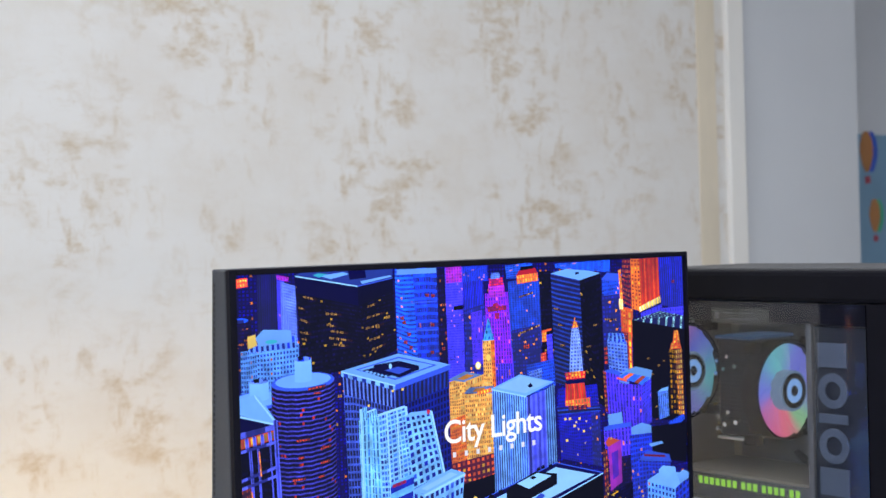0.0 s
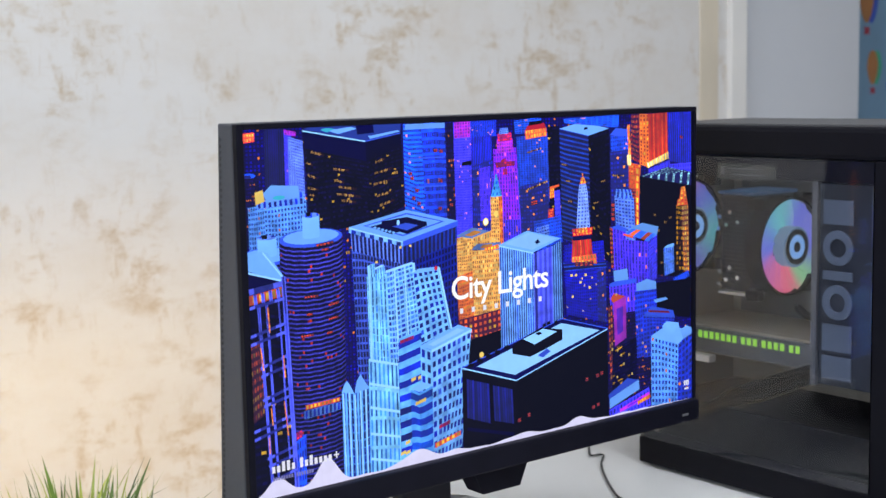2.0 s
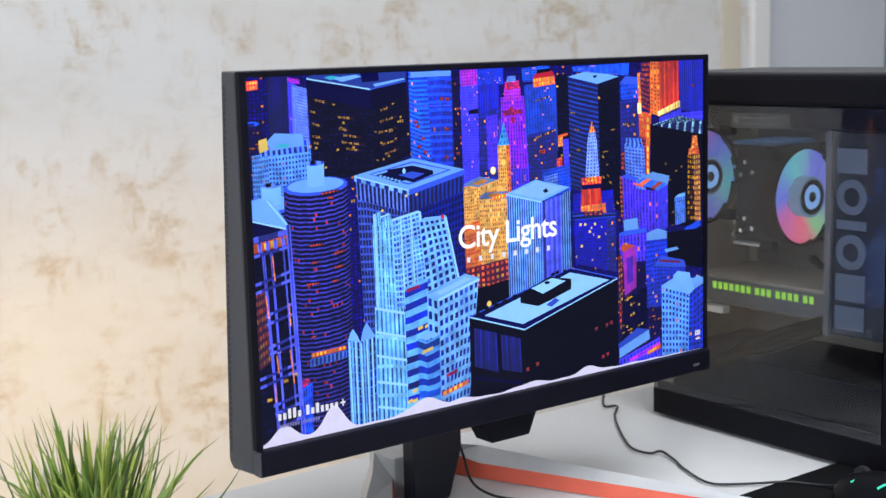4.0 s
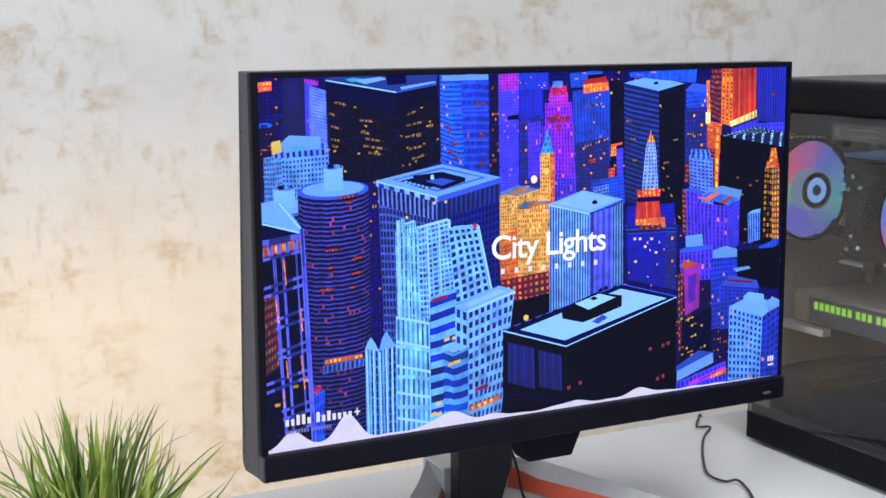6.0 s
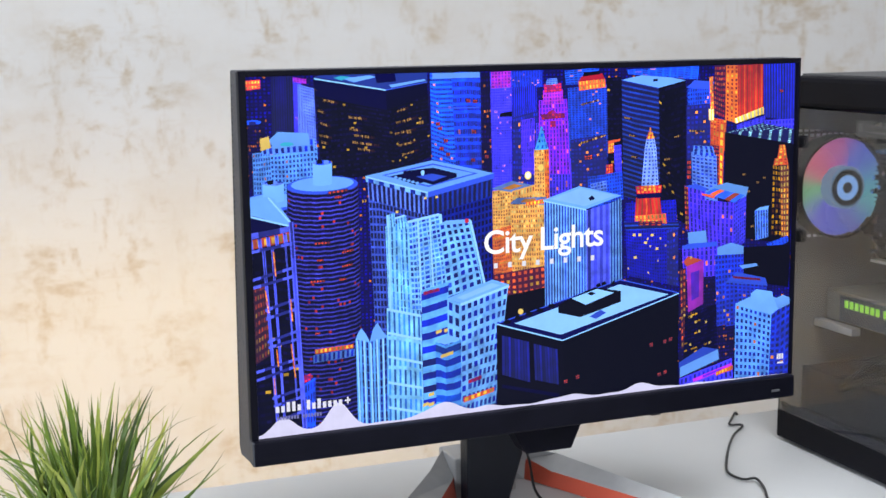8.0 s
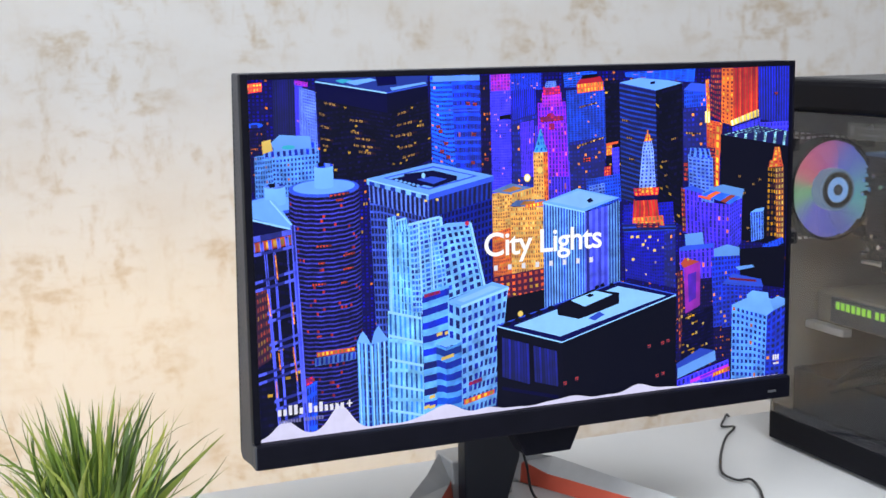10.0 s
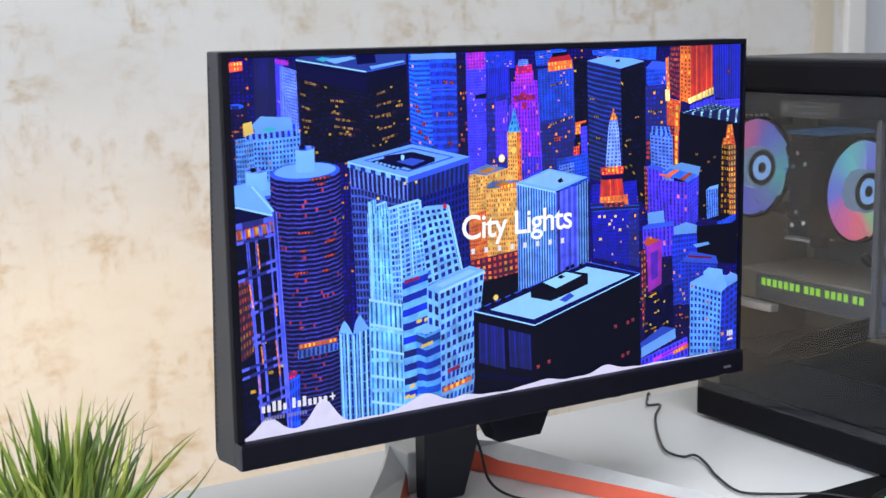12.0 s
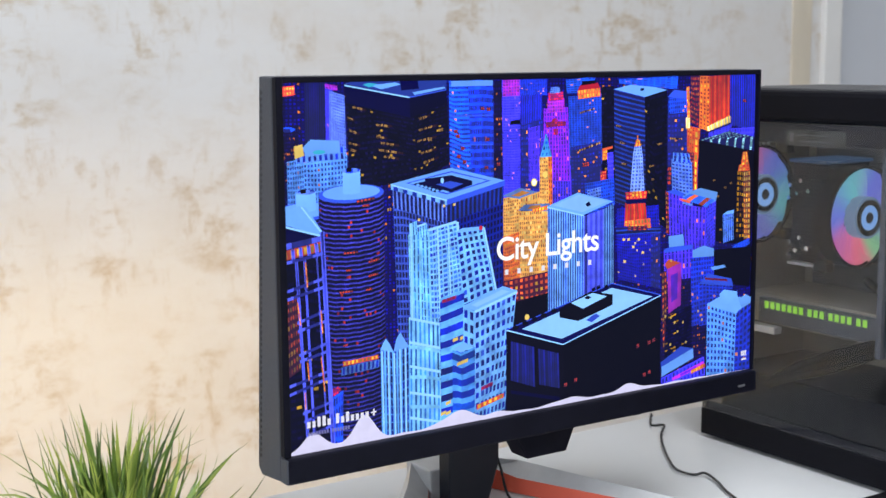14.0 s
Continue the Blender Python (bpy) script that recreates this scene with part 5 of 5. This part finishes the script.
def crest(u):
    h = 0.45 + 0.25 * math.sin(u * 0.33) ** 2
    for c, a, w in ((6.9, 4.2, 4.0), (21.3, 6.6, 4.0), (50.5, 3.2, 6.0), (64.0, 1.0, 4.0), (88.0, 1.1, 6.0), (110.4, 1.9, 5.0)):
        h += a * math.exp(-((u - c) / w) ** 2)
    return 90.0 - h * min(1.0, (161.0 - u) / 30)


for k in range(160):
    lay("wave", [(k, crest(k)), (k + 1, crest(k + 1)), (k + 1, 90.0), (k, 90.0)], [(k * 0.2, 0)] * 4, (1.0,) * 4)

picture = None
for name, bm, uv_layer, tone_layer, used in pieces:
    ob = mpart(name if picture else "screen_picture", bm, [screen_mats[n] for n in used], picture or mon)
    if picture is None:
        picture = ob
        ob["label"] = "lit screen with a night city, towers in blue and orange"


def words(name, body, u, v, height, spacing, parent, weight=0.0):
    """Built-in font, as a flat mesh on the screen; height in screen units."""
    cu = bpy.data.curves.new(name, "FONT")
    cu.body, cu.size, cu.space_character, cu.offset = body, height * SV, spacing, weight
    tmp = bpy.data.objects.new(name, cu)
    scene.collection.objects.link(tmp)
    me = bpy.data.meshes.new_from_object(tmp.evaluated_get(bpy.context.evaluated_depsgraph_get()))
    bpy.data.objects.remove(tmp)
    me.materials.clear()
    me.materials.append(M_WORD)
    me.transform(T @ Matrix.Translation(on_screen(u, v, 0.0002)) @ Matrix.Rotation(math.pi / 2, 4, "X"))
    ob = new(name, me)
    ob.parent = parent
    return ob


M_WORD = glow("white_screen_text", (1.0, 1.0, 1.0), 1.0)
M_CAPTION = glow("grey_screen_text", srgb(225, 225, 240), 1.0)
M_FAINT = glow("faint_screen_text", srgb(120, 120, 190), 0.8)
words("title_text", "City Lights", 62.0, 47.4, 8.75, 0.945, picture, 0.00044)


def bars(name, cells, parent, mat, y=0.0002):
    for u0, u1, v0, v1 in cells:
        p, q = on_screen(u0, v1, y), on_screen(u1, v0, y)
        mpart(name, box(p[0], q[0], y, y + 0.0001, p[2], q[2]), mat, parent)


bars("subtitle_bar", [(65.0 + 4.12 * k, 66.1 + 4.12 * k, 50.0, 51.4) for k in range(8)], picture, M_CAPTION)
bars("caption_bar", [(4.6 + 1.42 * k + (1.0 if k > 4 else 0), 5.5 + 1.42 * k + (1.0 if k > 4 else 0), 81.0 if k in (2, 3, 5, 7) else 81.9, 83.5) for k in range(12)], picture, M_CAPTION)
bars("caption_bar", [(22.9, 24.4, 82.1, 82.5), (23.45, 23.85, 81.4, 83.2)], picture, M_CAPTION)
bars("caption_bar", [(4.8 + 0.75 * k, 5.3 + 0.75 * k, 84.6, 85.5) for k in range(16) if k != 8], picture, M_FAINT)
bars("corner_bar", [(155.4 + 0.8 * k, 156.0 + 0.8 * k, 83.6, 85.2) for k in range(3)], picture, M_CAPTION)
bars("corner_bar", [(155.6, 157.6, 86.0, 86.5)], picture, M_CAPTION)

# stand
neck = mpart("neck", prism([(-0.024, 0.747), (0.022, 0.747), (0.039, 0.80), (0.039, 1.02), (-0.024, 1.02), (-0.024, 0.80)], "y", 0.130, 0.153, bevel=0.003), M_NECK, label="dark slate upright")
mpart("neck_mount", box(-0.05, 0.05, 0.055, 0.135, 0.97, 1.07, bevel=0.004), M_SHELL)


def leg(side):
    """One of two angular feet that run forward from the neck: grey sloping top, red-orange inner flank."""
    bm = bmesh.new()
    rings = []
    if side > 0:
        course = (((0.072, 0.200), (0.030, 0.215), 0.770, 0.789), ((0.087, 0.166), (0.104, 0.182), 0.7625, 0.777), ((0.129, 0.069), (0.142, 0.085), 0.7615, 0.772), ((0.231, -0.165), (0.241, -0.158), 0.760, 0.763))
    else:
        course = (((0.000, 0.204), (-0.020, 0.212), 0.774, 0.790), ((-0.024, 0.166), (-0.052, 0.168), 0.7675, 0.782), ((-0.064, 0.109), (-0.103, 0.108), 0.7645, 0.775), ((-0.174, -0.050), (-0.193, -0.045), 0.762, 0.765))
    for (xi, yi), (xr, yr), zi, zr in course:
        pts = ((xi, yi, DESK_Z + 0.001), (xi + side * 0.003, yi + 0.002, zi), (xr, yr, zr), (xr + side * 0.014, yr + 0.006, DESK_Z + 0.001))
        rings.append([bm.verts.new(v) for v in pts])
    for p, q in zip(rings, rings[1:]):
        for i in range(4):
            f = bm.faces.new((p[i], q[i], q[(i + 1) % 4], p[(i + 1) % 4]))
            f.material_index = 1 if i == 0 else 0
    bm.faces.new(rings[0])
    bm.faces.new(rings[-1][::-1])
    bmesh.ops.recalc_face_normals(bm, faces=list(bm.faces))
    mpart("leg", bm, [M_GREY, M_ORANGE], label="silver-grey angular leg with a red-orange inner flank")


leg(1)
leg(-1)
mpart("base_hub", prism([(-0.022, 0.172), (0.050, 0.172), (0.034, 0.224), (-0.022, 0.220)], "z", DESK_Z + 0.0005, 0.790, bevel=0.002), M_GREY)

# ---- the computer tower ----
PX0, PX1, PY0, PY1, PZ0, PZ1 = 0.410, 0.618, -0.175, 0.212, 0.757, 1.184
pc = empty("computer_tower", "black computer tower with a tinted glass side and glowing fans", "computer", (0.521, 0.02, DESK_Z))
TP = Matrix.Translation((-0.514, -0.02, -DESK_Z))


def cpart(name, bm, mats, parent=pc, label="", smooth=False):
    bmesh.ops.transform(bm, matrix=TP, verts=list(bm.verts))
    return part(name, bm, mats, parent, label, smooth)


cpart("top_panel", box(PX0, PX1, PY0, PY1, 1.148, PZ1, bevel=0.006), M_CASE, label="matte black top")
cpart("top_vent", box(PX0 + 0.012, PX1 - 0.012, PY0 + 0.02, PY1 - 0.012, PZ1 - 0.001, PZ1 + 0.0025, bevel=0.001), M_CASE_TOP, label="dark grey mesh vent")
cpart("bottom_panel", box(PX0, PX1, PY0, PY1 + 0.002, PZ0 - 0.008, PZ0 + 0.026, bevel=0.0015), M_CASE)
cpart("far_side_panel", box(PX1 - 0.004, PX1, PY0, PY1, PZ0 + 0.026, 1.148), M_CASE)
rear = cpart("rear_panel", box(PX0, PX1 - 0.004, PY1 - 0.004, PY1, PZ0 + 0.026, 1.148), M_INNER)
for k in range(12):
    for zr in (0.992, 1.112, 1.118):
        cpart("vent_slot", box(0.418 + k * 0.0085, 0.4225 + k * 0.0085, PY1 - 0.0052, PY1 - 0.0041, zr, zr + 0.003), M_POT, rear)
cpart("front_panel", box(PX0, PX1, PY0 - 0.018, PY0, PZ0 - 0.006, PZ1 - 0.002, bevel=0.005), M_CASE)
cpart("front_pillar", box(PX0, PX0 + 0.02, PY0, -0.128, PZ0 + 0.026, 1.148), M_CASE)
for x in (PX0 + 0.025, PX1 - 0.045):
    for y in (PY0 + 0.03, PY1 - 0.055):
        cpart("foot", box(x, x + 0.025, y, y + 0.035, DESK_Z, PZ0 - 0.007, bevel=0.002), M_RUBBER)
glass = cpart("glass_panel", box(PX0 - 0.001, PX0 + 0.003, -0.1275, PY1 - 0.004, PZ0 + 0.0265, 1.1475), M_GLASS, label="tinted tempered glass side panel")
glass.visible_shadow = False
cpart("glass_border", box(PX0 + 0.0035, PX0 + 0.005, -0.127, PY1 - 0.005, 1.124, 1.147), M_BEZEL, glass)
cpart("glass_border", box(PX0 + 0.0035, PX0 + 0.005, -0.127, PY1 - 0.005, PZ0 + 0.027, PZ0 + 0.036), M_BEZEL, glass)
# inside the case
cpart("board_tray", box(0.590, 0.594, -0.13, PY1 - 0.005, PZ0 + 0.03, 1.147), M_INNER)
cpart("motherboard", box(0.584, 0.589, -0.06, 0.19, 0.865, 1.13, bevel=0.001), M_BOARD)
cpart("power_shroud", box(0.440, 0.592, -0.12, PY1 - 0.006, PZ0 + 0.027, 0.836, bevel=0.002), M_CASE)
cpart("inner_pillar", box(PX0 + 0.006, PX0 + 0.030, -0.052, -0.045, 0.893, 1.146), M_SHELL)
plate = cpart("front_cover", box(PX0 + 0.008, PX0 + 0.014, -0.122, -0.054, 0.895, 1.122, bevel=0.001), M_COVER, label="navy inner cover with grey upright lettering bars")
# lettering as plain bars
zs = 1.104
for w, kind in ((0.027, "bar"), (0.040, "ring"), (0.010, "bar"), (0.038, "ring"), (0.030, "bar"), (0.026, "bar")):
    y0, y1 = -0.098, -0.060
    if kind == "bar":
        cpart("letter_bar", box(PX0 + 0.0066, PX0 + 0.0081, y0, y1, zs - w, zs), M_LETTER, plate)
    else:
        bm = ring(0.0105, 0.0195, -0.0008, 0.0008, 28)
        bmesh.ops.transform(bm, matrix=Matrix.Translation((PX0 + 0.0073, (y0 + y1) / 2, zs - w / 2)) @ Matrix.Rotation(math.pi / 2, 4, "Z"), verts=list(bm.verts))
        cpart("letter_ring", bm, M_LETTER, plate)
    zs -= w + 0.006
tab = cpart("tab", box(PX0 + 0.0031, PX0 + 0.0034, 0.003, 0.088, 1.1215, 1.1395), M_TAB, label="grey translucent label tab")
for y0, y1, z in ((0.024, 0.072, 1.1335), (0.018, 0.068, 1.1265)):
    cpart("print_line", box(PX0 + 0.00302, PX0 + 0.0031, y0, y1, z, z + 0.0012), M_BADGE, tab)
cpart("print_mark", box(PX0 + 0.00302, PX0 + 0.0031, 0.077, 0.083, 1.1265, 1.1360), M_BADGE, tab)
gpu = cpart("graphics_card", box(0.468, 0.583, -0.045, 0.20, 0.893, 0.930, bevel=0.003), M_INNER, label="dark graphics card with glowing green lettering bars")
cpart("card_edge", prism([(-0.040, 0.896), (0.17, 0.896), (0.17, 0.927), (-0.018, 0.927)], "x", 0.464, 0.468, bevel=0.0008), M_SHELL, gpu)
cpart("card_bracket", box(0.455, 0.468, 0.135, 0.205, 0.884, 0.893, bevel=0.001), M_SILVER, gpu)
y = 0.159
for n in (7, 3, 4, 2):
    for k in range(n):
        wd = 0.0052
        cpart("letter_bar", box(0.4628, 0.464, y - wd, y, 0.9135, 0.9222), M_GREEN, gpu, "glowing green bar")
        y -= wd + 0.0039
    y -= 0.0042


def fan(name, at, size, hue, label):
    """A case fan that faces the front: square frame, ring, curved glowing blades, hub with rings."""
    root = part(name, ring(size * 0.475, size * 0.5, -0.002, 0.022), M_CASE, pc, label)
    root.location = TP @ Vector(at)
    for sx in (-1, 1):
        for sz in (-1, 1):
            c = size * 0.45
            part("corner", box(sx * c - 0.007, sx * c + 0.007, 0, 0.02, sz * c - 0.007, sz * c + 0.007, bevel=0.002), M_CASE, root)
    blade = bmesh.new()
    rows = []
    for i in range(7):
        r = size * (0.17 + 0.303 * i / 6)
        sweep = 0.42 * (i / 6) ** 1.3
        rows.append([blade.verts.new((r * math.cos(a + sweep), 0.005 + 0.010 * j / 5 - 0.004 * (i / 6), r * math.sin(a + sweep))) for j, a in enumerate(np.linspace(0, 1.08, 6))])
    for p, q in zip(rows, rows[1:]):
        for j in range(5):
            blade.faces.new((p[j], p[j + 1], q[j + 1], q[j]))
    top = list(blade.faces)
    bmesh.ops.solidify(blade, geom=top, thickness=0.0012)
    me = None
    for k in range(11):
        if me is None:
            ob = part("blade", blade, hue, root, smooth=True)
            me = ob.data
        else:
            ob = new("blade", me)
            ob.parent = root
        ob.rotation_euler = (0, 2 * math.pi * k / 11, 0)
    bm = bmesh.new()
    add_cyl(bm, size * 0.205, 0.016, Matrix.Translation((0, -0.001, 0)) @ Matrix.Rotation(math.pi / 2, 4, "X"), 40)
    part("hub", bm, M_HUB, root)
    part("hub_band", ring(size * 0.125, size * 0.175, -0.0105, -0.009), M_RUBBER, root)
    part("hub_ring", ring(size * 0.058, size * 0.118, -0.0108, -0.009), M_HUBLIT, root, "pale blue glowing ring")
    bm = bmesh.new()
    add_cyl(bm, size * 0.05, 0.002, Matrix.Translation((0, -0.0098, 0)) @ Matrix.Rotation(math.pi / 2, 4, "X"), 24)
    part("hub_cap", bm, M_SHELL, root)
    return root


fan("cooler_fan", (0.528, 0.068, 1.031), 0.124, M_FAN, "round cooler fan with rainbow-lit translucent blades")
fan("exhaust_fan", (0.468, 0.178, 1.054), 0.122, M_FAN2, "round exhaust fan with rainbow-lit translucent blades")
# tower cooler behind its fan
cpart("fin_shroud", box(0.496, 0.583, 0.104, 0.150, 0.972, 1.094, bevel=0.002), M_NECK, label="dark block of cooling fins")
sink = cpart("heat_sink", box(0.49, 0.575, 0.105, 0.150, 0.968, 0.971), M_SILVER, label="stack of thin metal cooling fins")
for k in range(22):
    z = 0.980 + k * 0.0052
    cpart("fin", box(0.494, 0.580, 0.102, 0.152, z, z + 0.0012), M_NECK, sink)
for zc in (1.055, 0.985):
    for dy, dz in ((0.0, 0.018), (0.016, 0.012), (0.006, 0.002), (-0.012, 0.006), (0.018, -0.004)):
        bm = bmesh.new()
        add_cyl(bm, 0.0028, 0.012, Matrix.Translation((0.491, 0.128 + dy, zc + dz)) @ Matrix.Rotation(math.pi / 2, 4, "Y"), 12)
        cpart("heat_pipe", bm, M_PIPE, sink, "bright metal pipe end")
# top plate of the cooler; its blue reflection is put in as emission
cpart("sink_cover", box(0.496, 0.582, 0.098, 0.156, 1.094, 1.098, bevel=0.001), M_SINK_GLOW, sink, "cooler top with the fans' blue reflection as a dim glow")
for k in range(2):
    cpart("memory_stick", box(0.535, 0.583, 0.0 - k * 0.012, 0.005 - k * 0.012, 0.955, 1.09, bevel=0.0005), M_SHELL)
for pts in (((0.432, 0.126, 0.828), (0.430, 0.080, 0.858), (0.430, 0.030, 0.881), (0.432, -0.015, 0.899), (0.436, -0.046, 0.911)),
            ((0.431, 0.122, 0.828), (0.428, 0.080, 0.846), (0.428, 0.030, 0.863), (0.430, -0.015, 0.884), (0.436, -0.046, 0.899)),
            ((0.436, 0.124, 0.830), (0.437, 0.080, 0.852), (0.438, 0.030, 0.873), (0.438, -0.015, 0.893), (0.440, -0.046, 0.905)),
            ((0.480, 0.020, 0.965), (0.470, -0.005, 0.958), (0.468, -0.030, 0.962), (0.475, -0.050, 0.970))):
    cpart("inner_cable", tube(pts, 0.0048), M_CLOTH, smooth=True)

# ---- desk mat, mouse, cables, plant ----
mat_ob = tagged(obj("desk_mat", box(0.225, 0.84, -0.41, -0.068, DESK_Z + 0.0005, DESK_Z + 0.004, bevel=0.0015), M_CLOTH), "black cloth desk mat with stitched edge", "mat")


def mouse():
    root = empty("mouse", "black gaming mouse with glowing green lines on the mat", "mouse", (0.325, -0.200, DESK_Z + 0.004))
    bm = bmesh.new()
    bmesh.ops.create_uvsphere(bm, u_segments=32, v_segments=18, radius=1)
    for v in bm.verts:
        x, y, z = v.co
        z = max(z, -0.12)
        w = 0.034 - 0.006 * math.exp(-((y + 0.1) / 0.35) ** 2)
        v.co = (x * w, y * 0.062, 0.004 + (z + 0.12) * 0.032)
    part("body", bm, M_MOUSE, root, smooth=True)
    for pts in ([(-0.020, 0.030, 0.0285), (-0.012, 0.024, 0.0325), (-0.013, 0.012, 0.0345)], [(0.010, 0.030, 0.0325), (0.016, 0.018, 0.0335), (0.013, 0.004, 0.0362)],
                [(-0.024, -0.004, 0.0315), (-0.015, -0.010, 0.0355), (-0.016, -0.022, 0.0345)]):
        part("light_line", tube(pts, 0.0012), M_TEAL, root, "glowing green line")
    bm = bmesh.new()
    add_cyl(bm, 0.009, 0.007, Matrix.Translation((0, 0.03, 0.032)) @ Matrix.Rotation(math.pi / 2, 4, "Y"), 24)
    part("wheel", bm, M_RUBBER, root)
    return root


mouse()
tagged(obj("mouse_cable", tube([(0.464, 0.345, 0.66), (0.445, 0.33, 0.72), (0.429, 0.318, 0.7475), (0.411, 0.3, 0.748), (0.392, 0.277, 0.748), (0.405, 0.268, 0.748), (0.374, 0.24, 0.748), (0.343, 0.204, 0.748), (0.307, 0.155, 0.748), (0.288, 0.122, 0.748), (0.29, 0.097, 0.748), (0.303, 0.091, 0.749), (0.294, 0.062, 0.748), (0.277, 0.03, 0.748), (0.262, -0.02, 0.748), (0.287, -0.046, 0.748), (0.322, -0.078, 0.7505), (0.339, -0.11, 0.7512), (0.34, -0.15, 0.76)], 0.0015), M_RUBBER, smooth=True), "thin black cable lying curved on the white desk", "cable")
tagged(obj("power_cable", tube([(0.030, 0.16, 0.86), (0.046, 0.158, 0.82), (0.056, 0.152, 0.785), (0.055, 0.135, 0.757), (0.060, 0.105, 0.748), (0.078, 0.060, 0.748), (0.090, 0.0, 0.748), (0.10, -0.08, 0.748), (0.12, -0.2, 0.748), (0.15, -0.40, 0.748)], 0.0015), M_RUBBER, smooth=True), "thin black cable running out past the monitor's neck", "cable")


def grass_plant():
    root = empty("potted_grass", "artificial green grass plant in a small pot on the desk", "plant", (-0.412, 0.045, DESK_Z))
    bm = bmesh.new()
    prof = [(0.0, 0.0), (0.034, 0.0), (0.040, 0.004), (0.050, 0.052), (0.050, 0.056), (0.046, 0.056), (0.045, 0.045)]
    seg = 40
    rows = [[bm.verts.new((r * math.cos(2 * math.pi * k / seg), r * math.sin(2 * math.pi * k / seg), z)) for k in range(seg)] for r, z in prof[1:]]
    for a, b in zip(rows, rows[1:]):
        for k in range(seg):
            bm.faces.new((a[k], a[(k + 1) % seg], b[(k + 1) % seg], b[k]))
    bm.faces.new(rows[0][::-1])
    part("pot", bm, M_POT, root, "white pot", smooth=True)
    bm = bmesh.new()
    add_cyl(bm, 0.0455, 0.004, Matrix.Translation((0, 0, 0.046)), 40)
    part("soil", bm, M_SOIL, root)
    rnd = random.Random(7)
    for k in range(290):
        a = rnd.uniform(0, 2 * math.pi)
        tilt = min(abs(rnd.gauss(0.0, 1.0)) * 0.36, 0.95)
        length = rnd.uniform(0.078, 0.166) * (1.0 - 0.06 * tilt)
        bend = rnd.uniform(-0.5, 1.7) * (0.45 + 0.40 * tilt)
        veer = rnd.gauss(0, 1.3)
        width = rnd.choice((rnd.uniform(0.0011, 0.0026), rnd.uniform(0.0024, 0.0056)))
        r0 = 0.034 * math.sqrt(rnd.random()) * min(1, 0.45 + tilt)
        p = Vector((r0 * math.cos(a), r0 * math.sin(a), 0.046))
        tw = rnd.uniform(-1.2, 1.2)
        bm = bmesh.new()
        rows = []
        n = 8
        for i in range(n + 1):
            s = i / n
            ang, az = tilt + bend * s * s, a + veer * s * s
            out, side = Vector((math.cos(az), math.sin(az), 0)), Vector((-math.sin(az), math.cos(az), 0))
            d = out * math.sin(ang) + Vector((0, 0, math.cos(ang)))
            nrm = out * math.cos(ang) - Vector((0, 0, math.sin(ang)))
            w = width * (0.6 + 1.2 * s if s < 0.33 else 1 - ((s - 0.33) / 0.67) ** 1.5)
            sd = side * math.cos(tw * s) + nrm * math.sin(tw * s)
            if i < n:
                rows.append([bm.verts.new(p - sd * w), bm.verts.new(p + nrm * w * 0.4), bm.verts.new(p + sd * w)])
            else:
                rows.append([bm.verts.new(p)])
            p = p + d * (length / n)
        for q, r in zip(rows, rows[1:]):
            for j in range(2):
                if len(r) == 3:
                    bm.faces.new((q[j], q[j + 1], r[j + 1], r[j]))
                else:
                    bm.faces.new((q[j], q[j + 1], r[0]))
        part("blade", bm, M_GRASS, root, smooth=True)
    return root


grass_plant()

# ---- the poster past the pier ----
poster = empty("poster", "blue wall poster with orange, blue and green balloons", "poster", (2.9, WALL_Y + 0.35, 1.2))
part("sheet", box(-0.6, 0.6, -0.006, -0.001, -0.5, 0.31), M_POSTER, poster)


def balloon(x, z, s, mats):
    for k, mt in enumerate(mats):
        bm = bmesh.new()
        n = 24
        pts = []
        for i in range(n):
            a = 2 * math.pi * i / n
            r = s * (1.0 - (0.28 if math.sin(a) < 0 else 0.0) * abs(math.sin(a)))
            pts.append((x + k * s * 0.45 + r * 0.62 * math.cos(a), z + 1.15 * s * math.sin(a)))
        add_prism(bm, pts, "y", -0.0072 + 0.0004 * k, -0.0062 + 0.0002 * k)
        part("balloon", bm, mt, poster)
    part("basket", box(x - 0.18 * s, x + 0.3 * s, -0.0072, -0.0062, z - 1.75 * s, z - 1.35 * s), M_RED, poster)


balloon(-0.270, 0.258, 0.054, (M_TAN, M_BLUE))
balloon(-0.235, 0.066, 0.044, (M_TAN, M_LEAF))
balloon(-0.130, 0.010, 0.050, (M_BLUE, M_TAN))
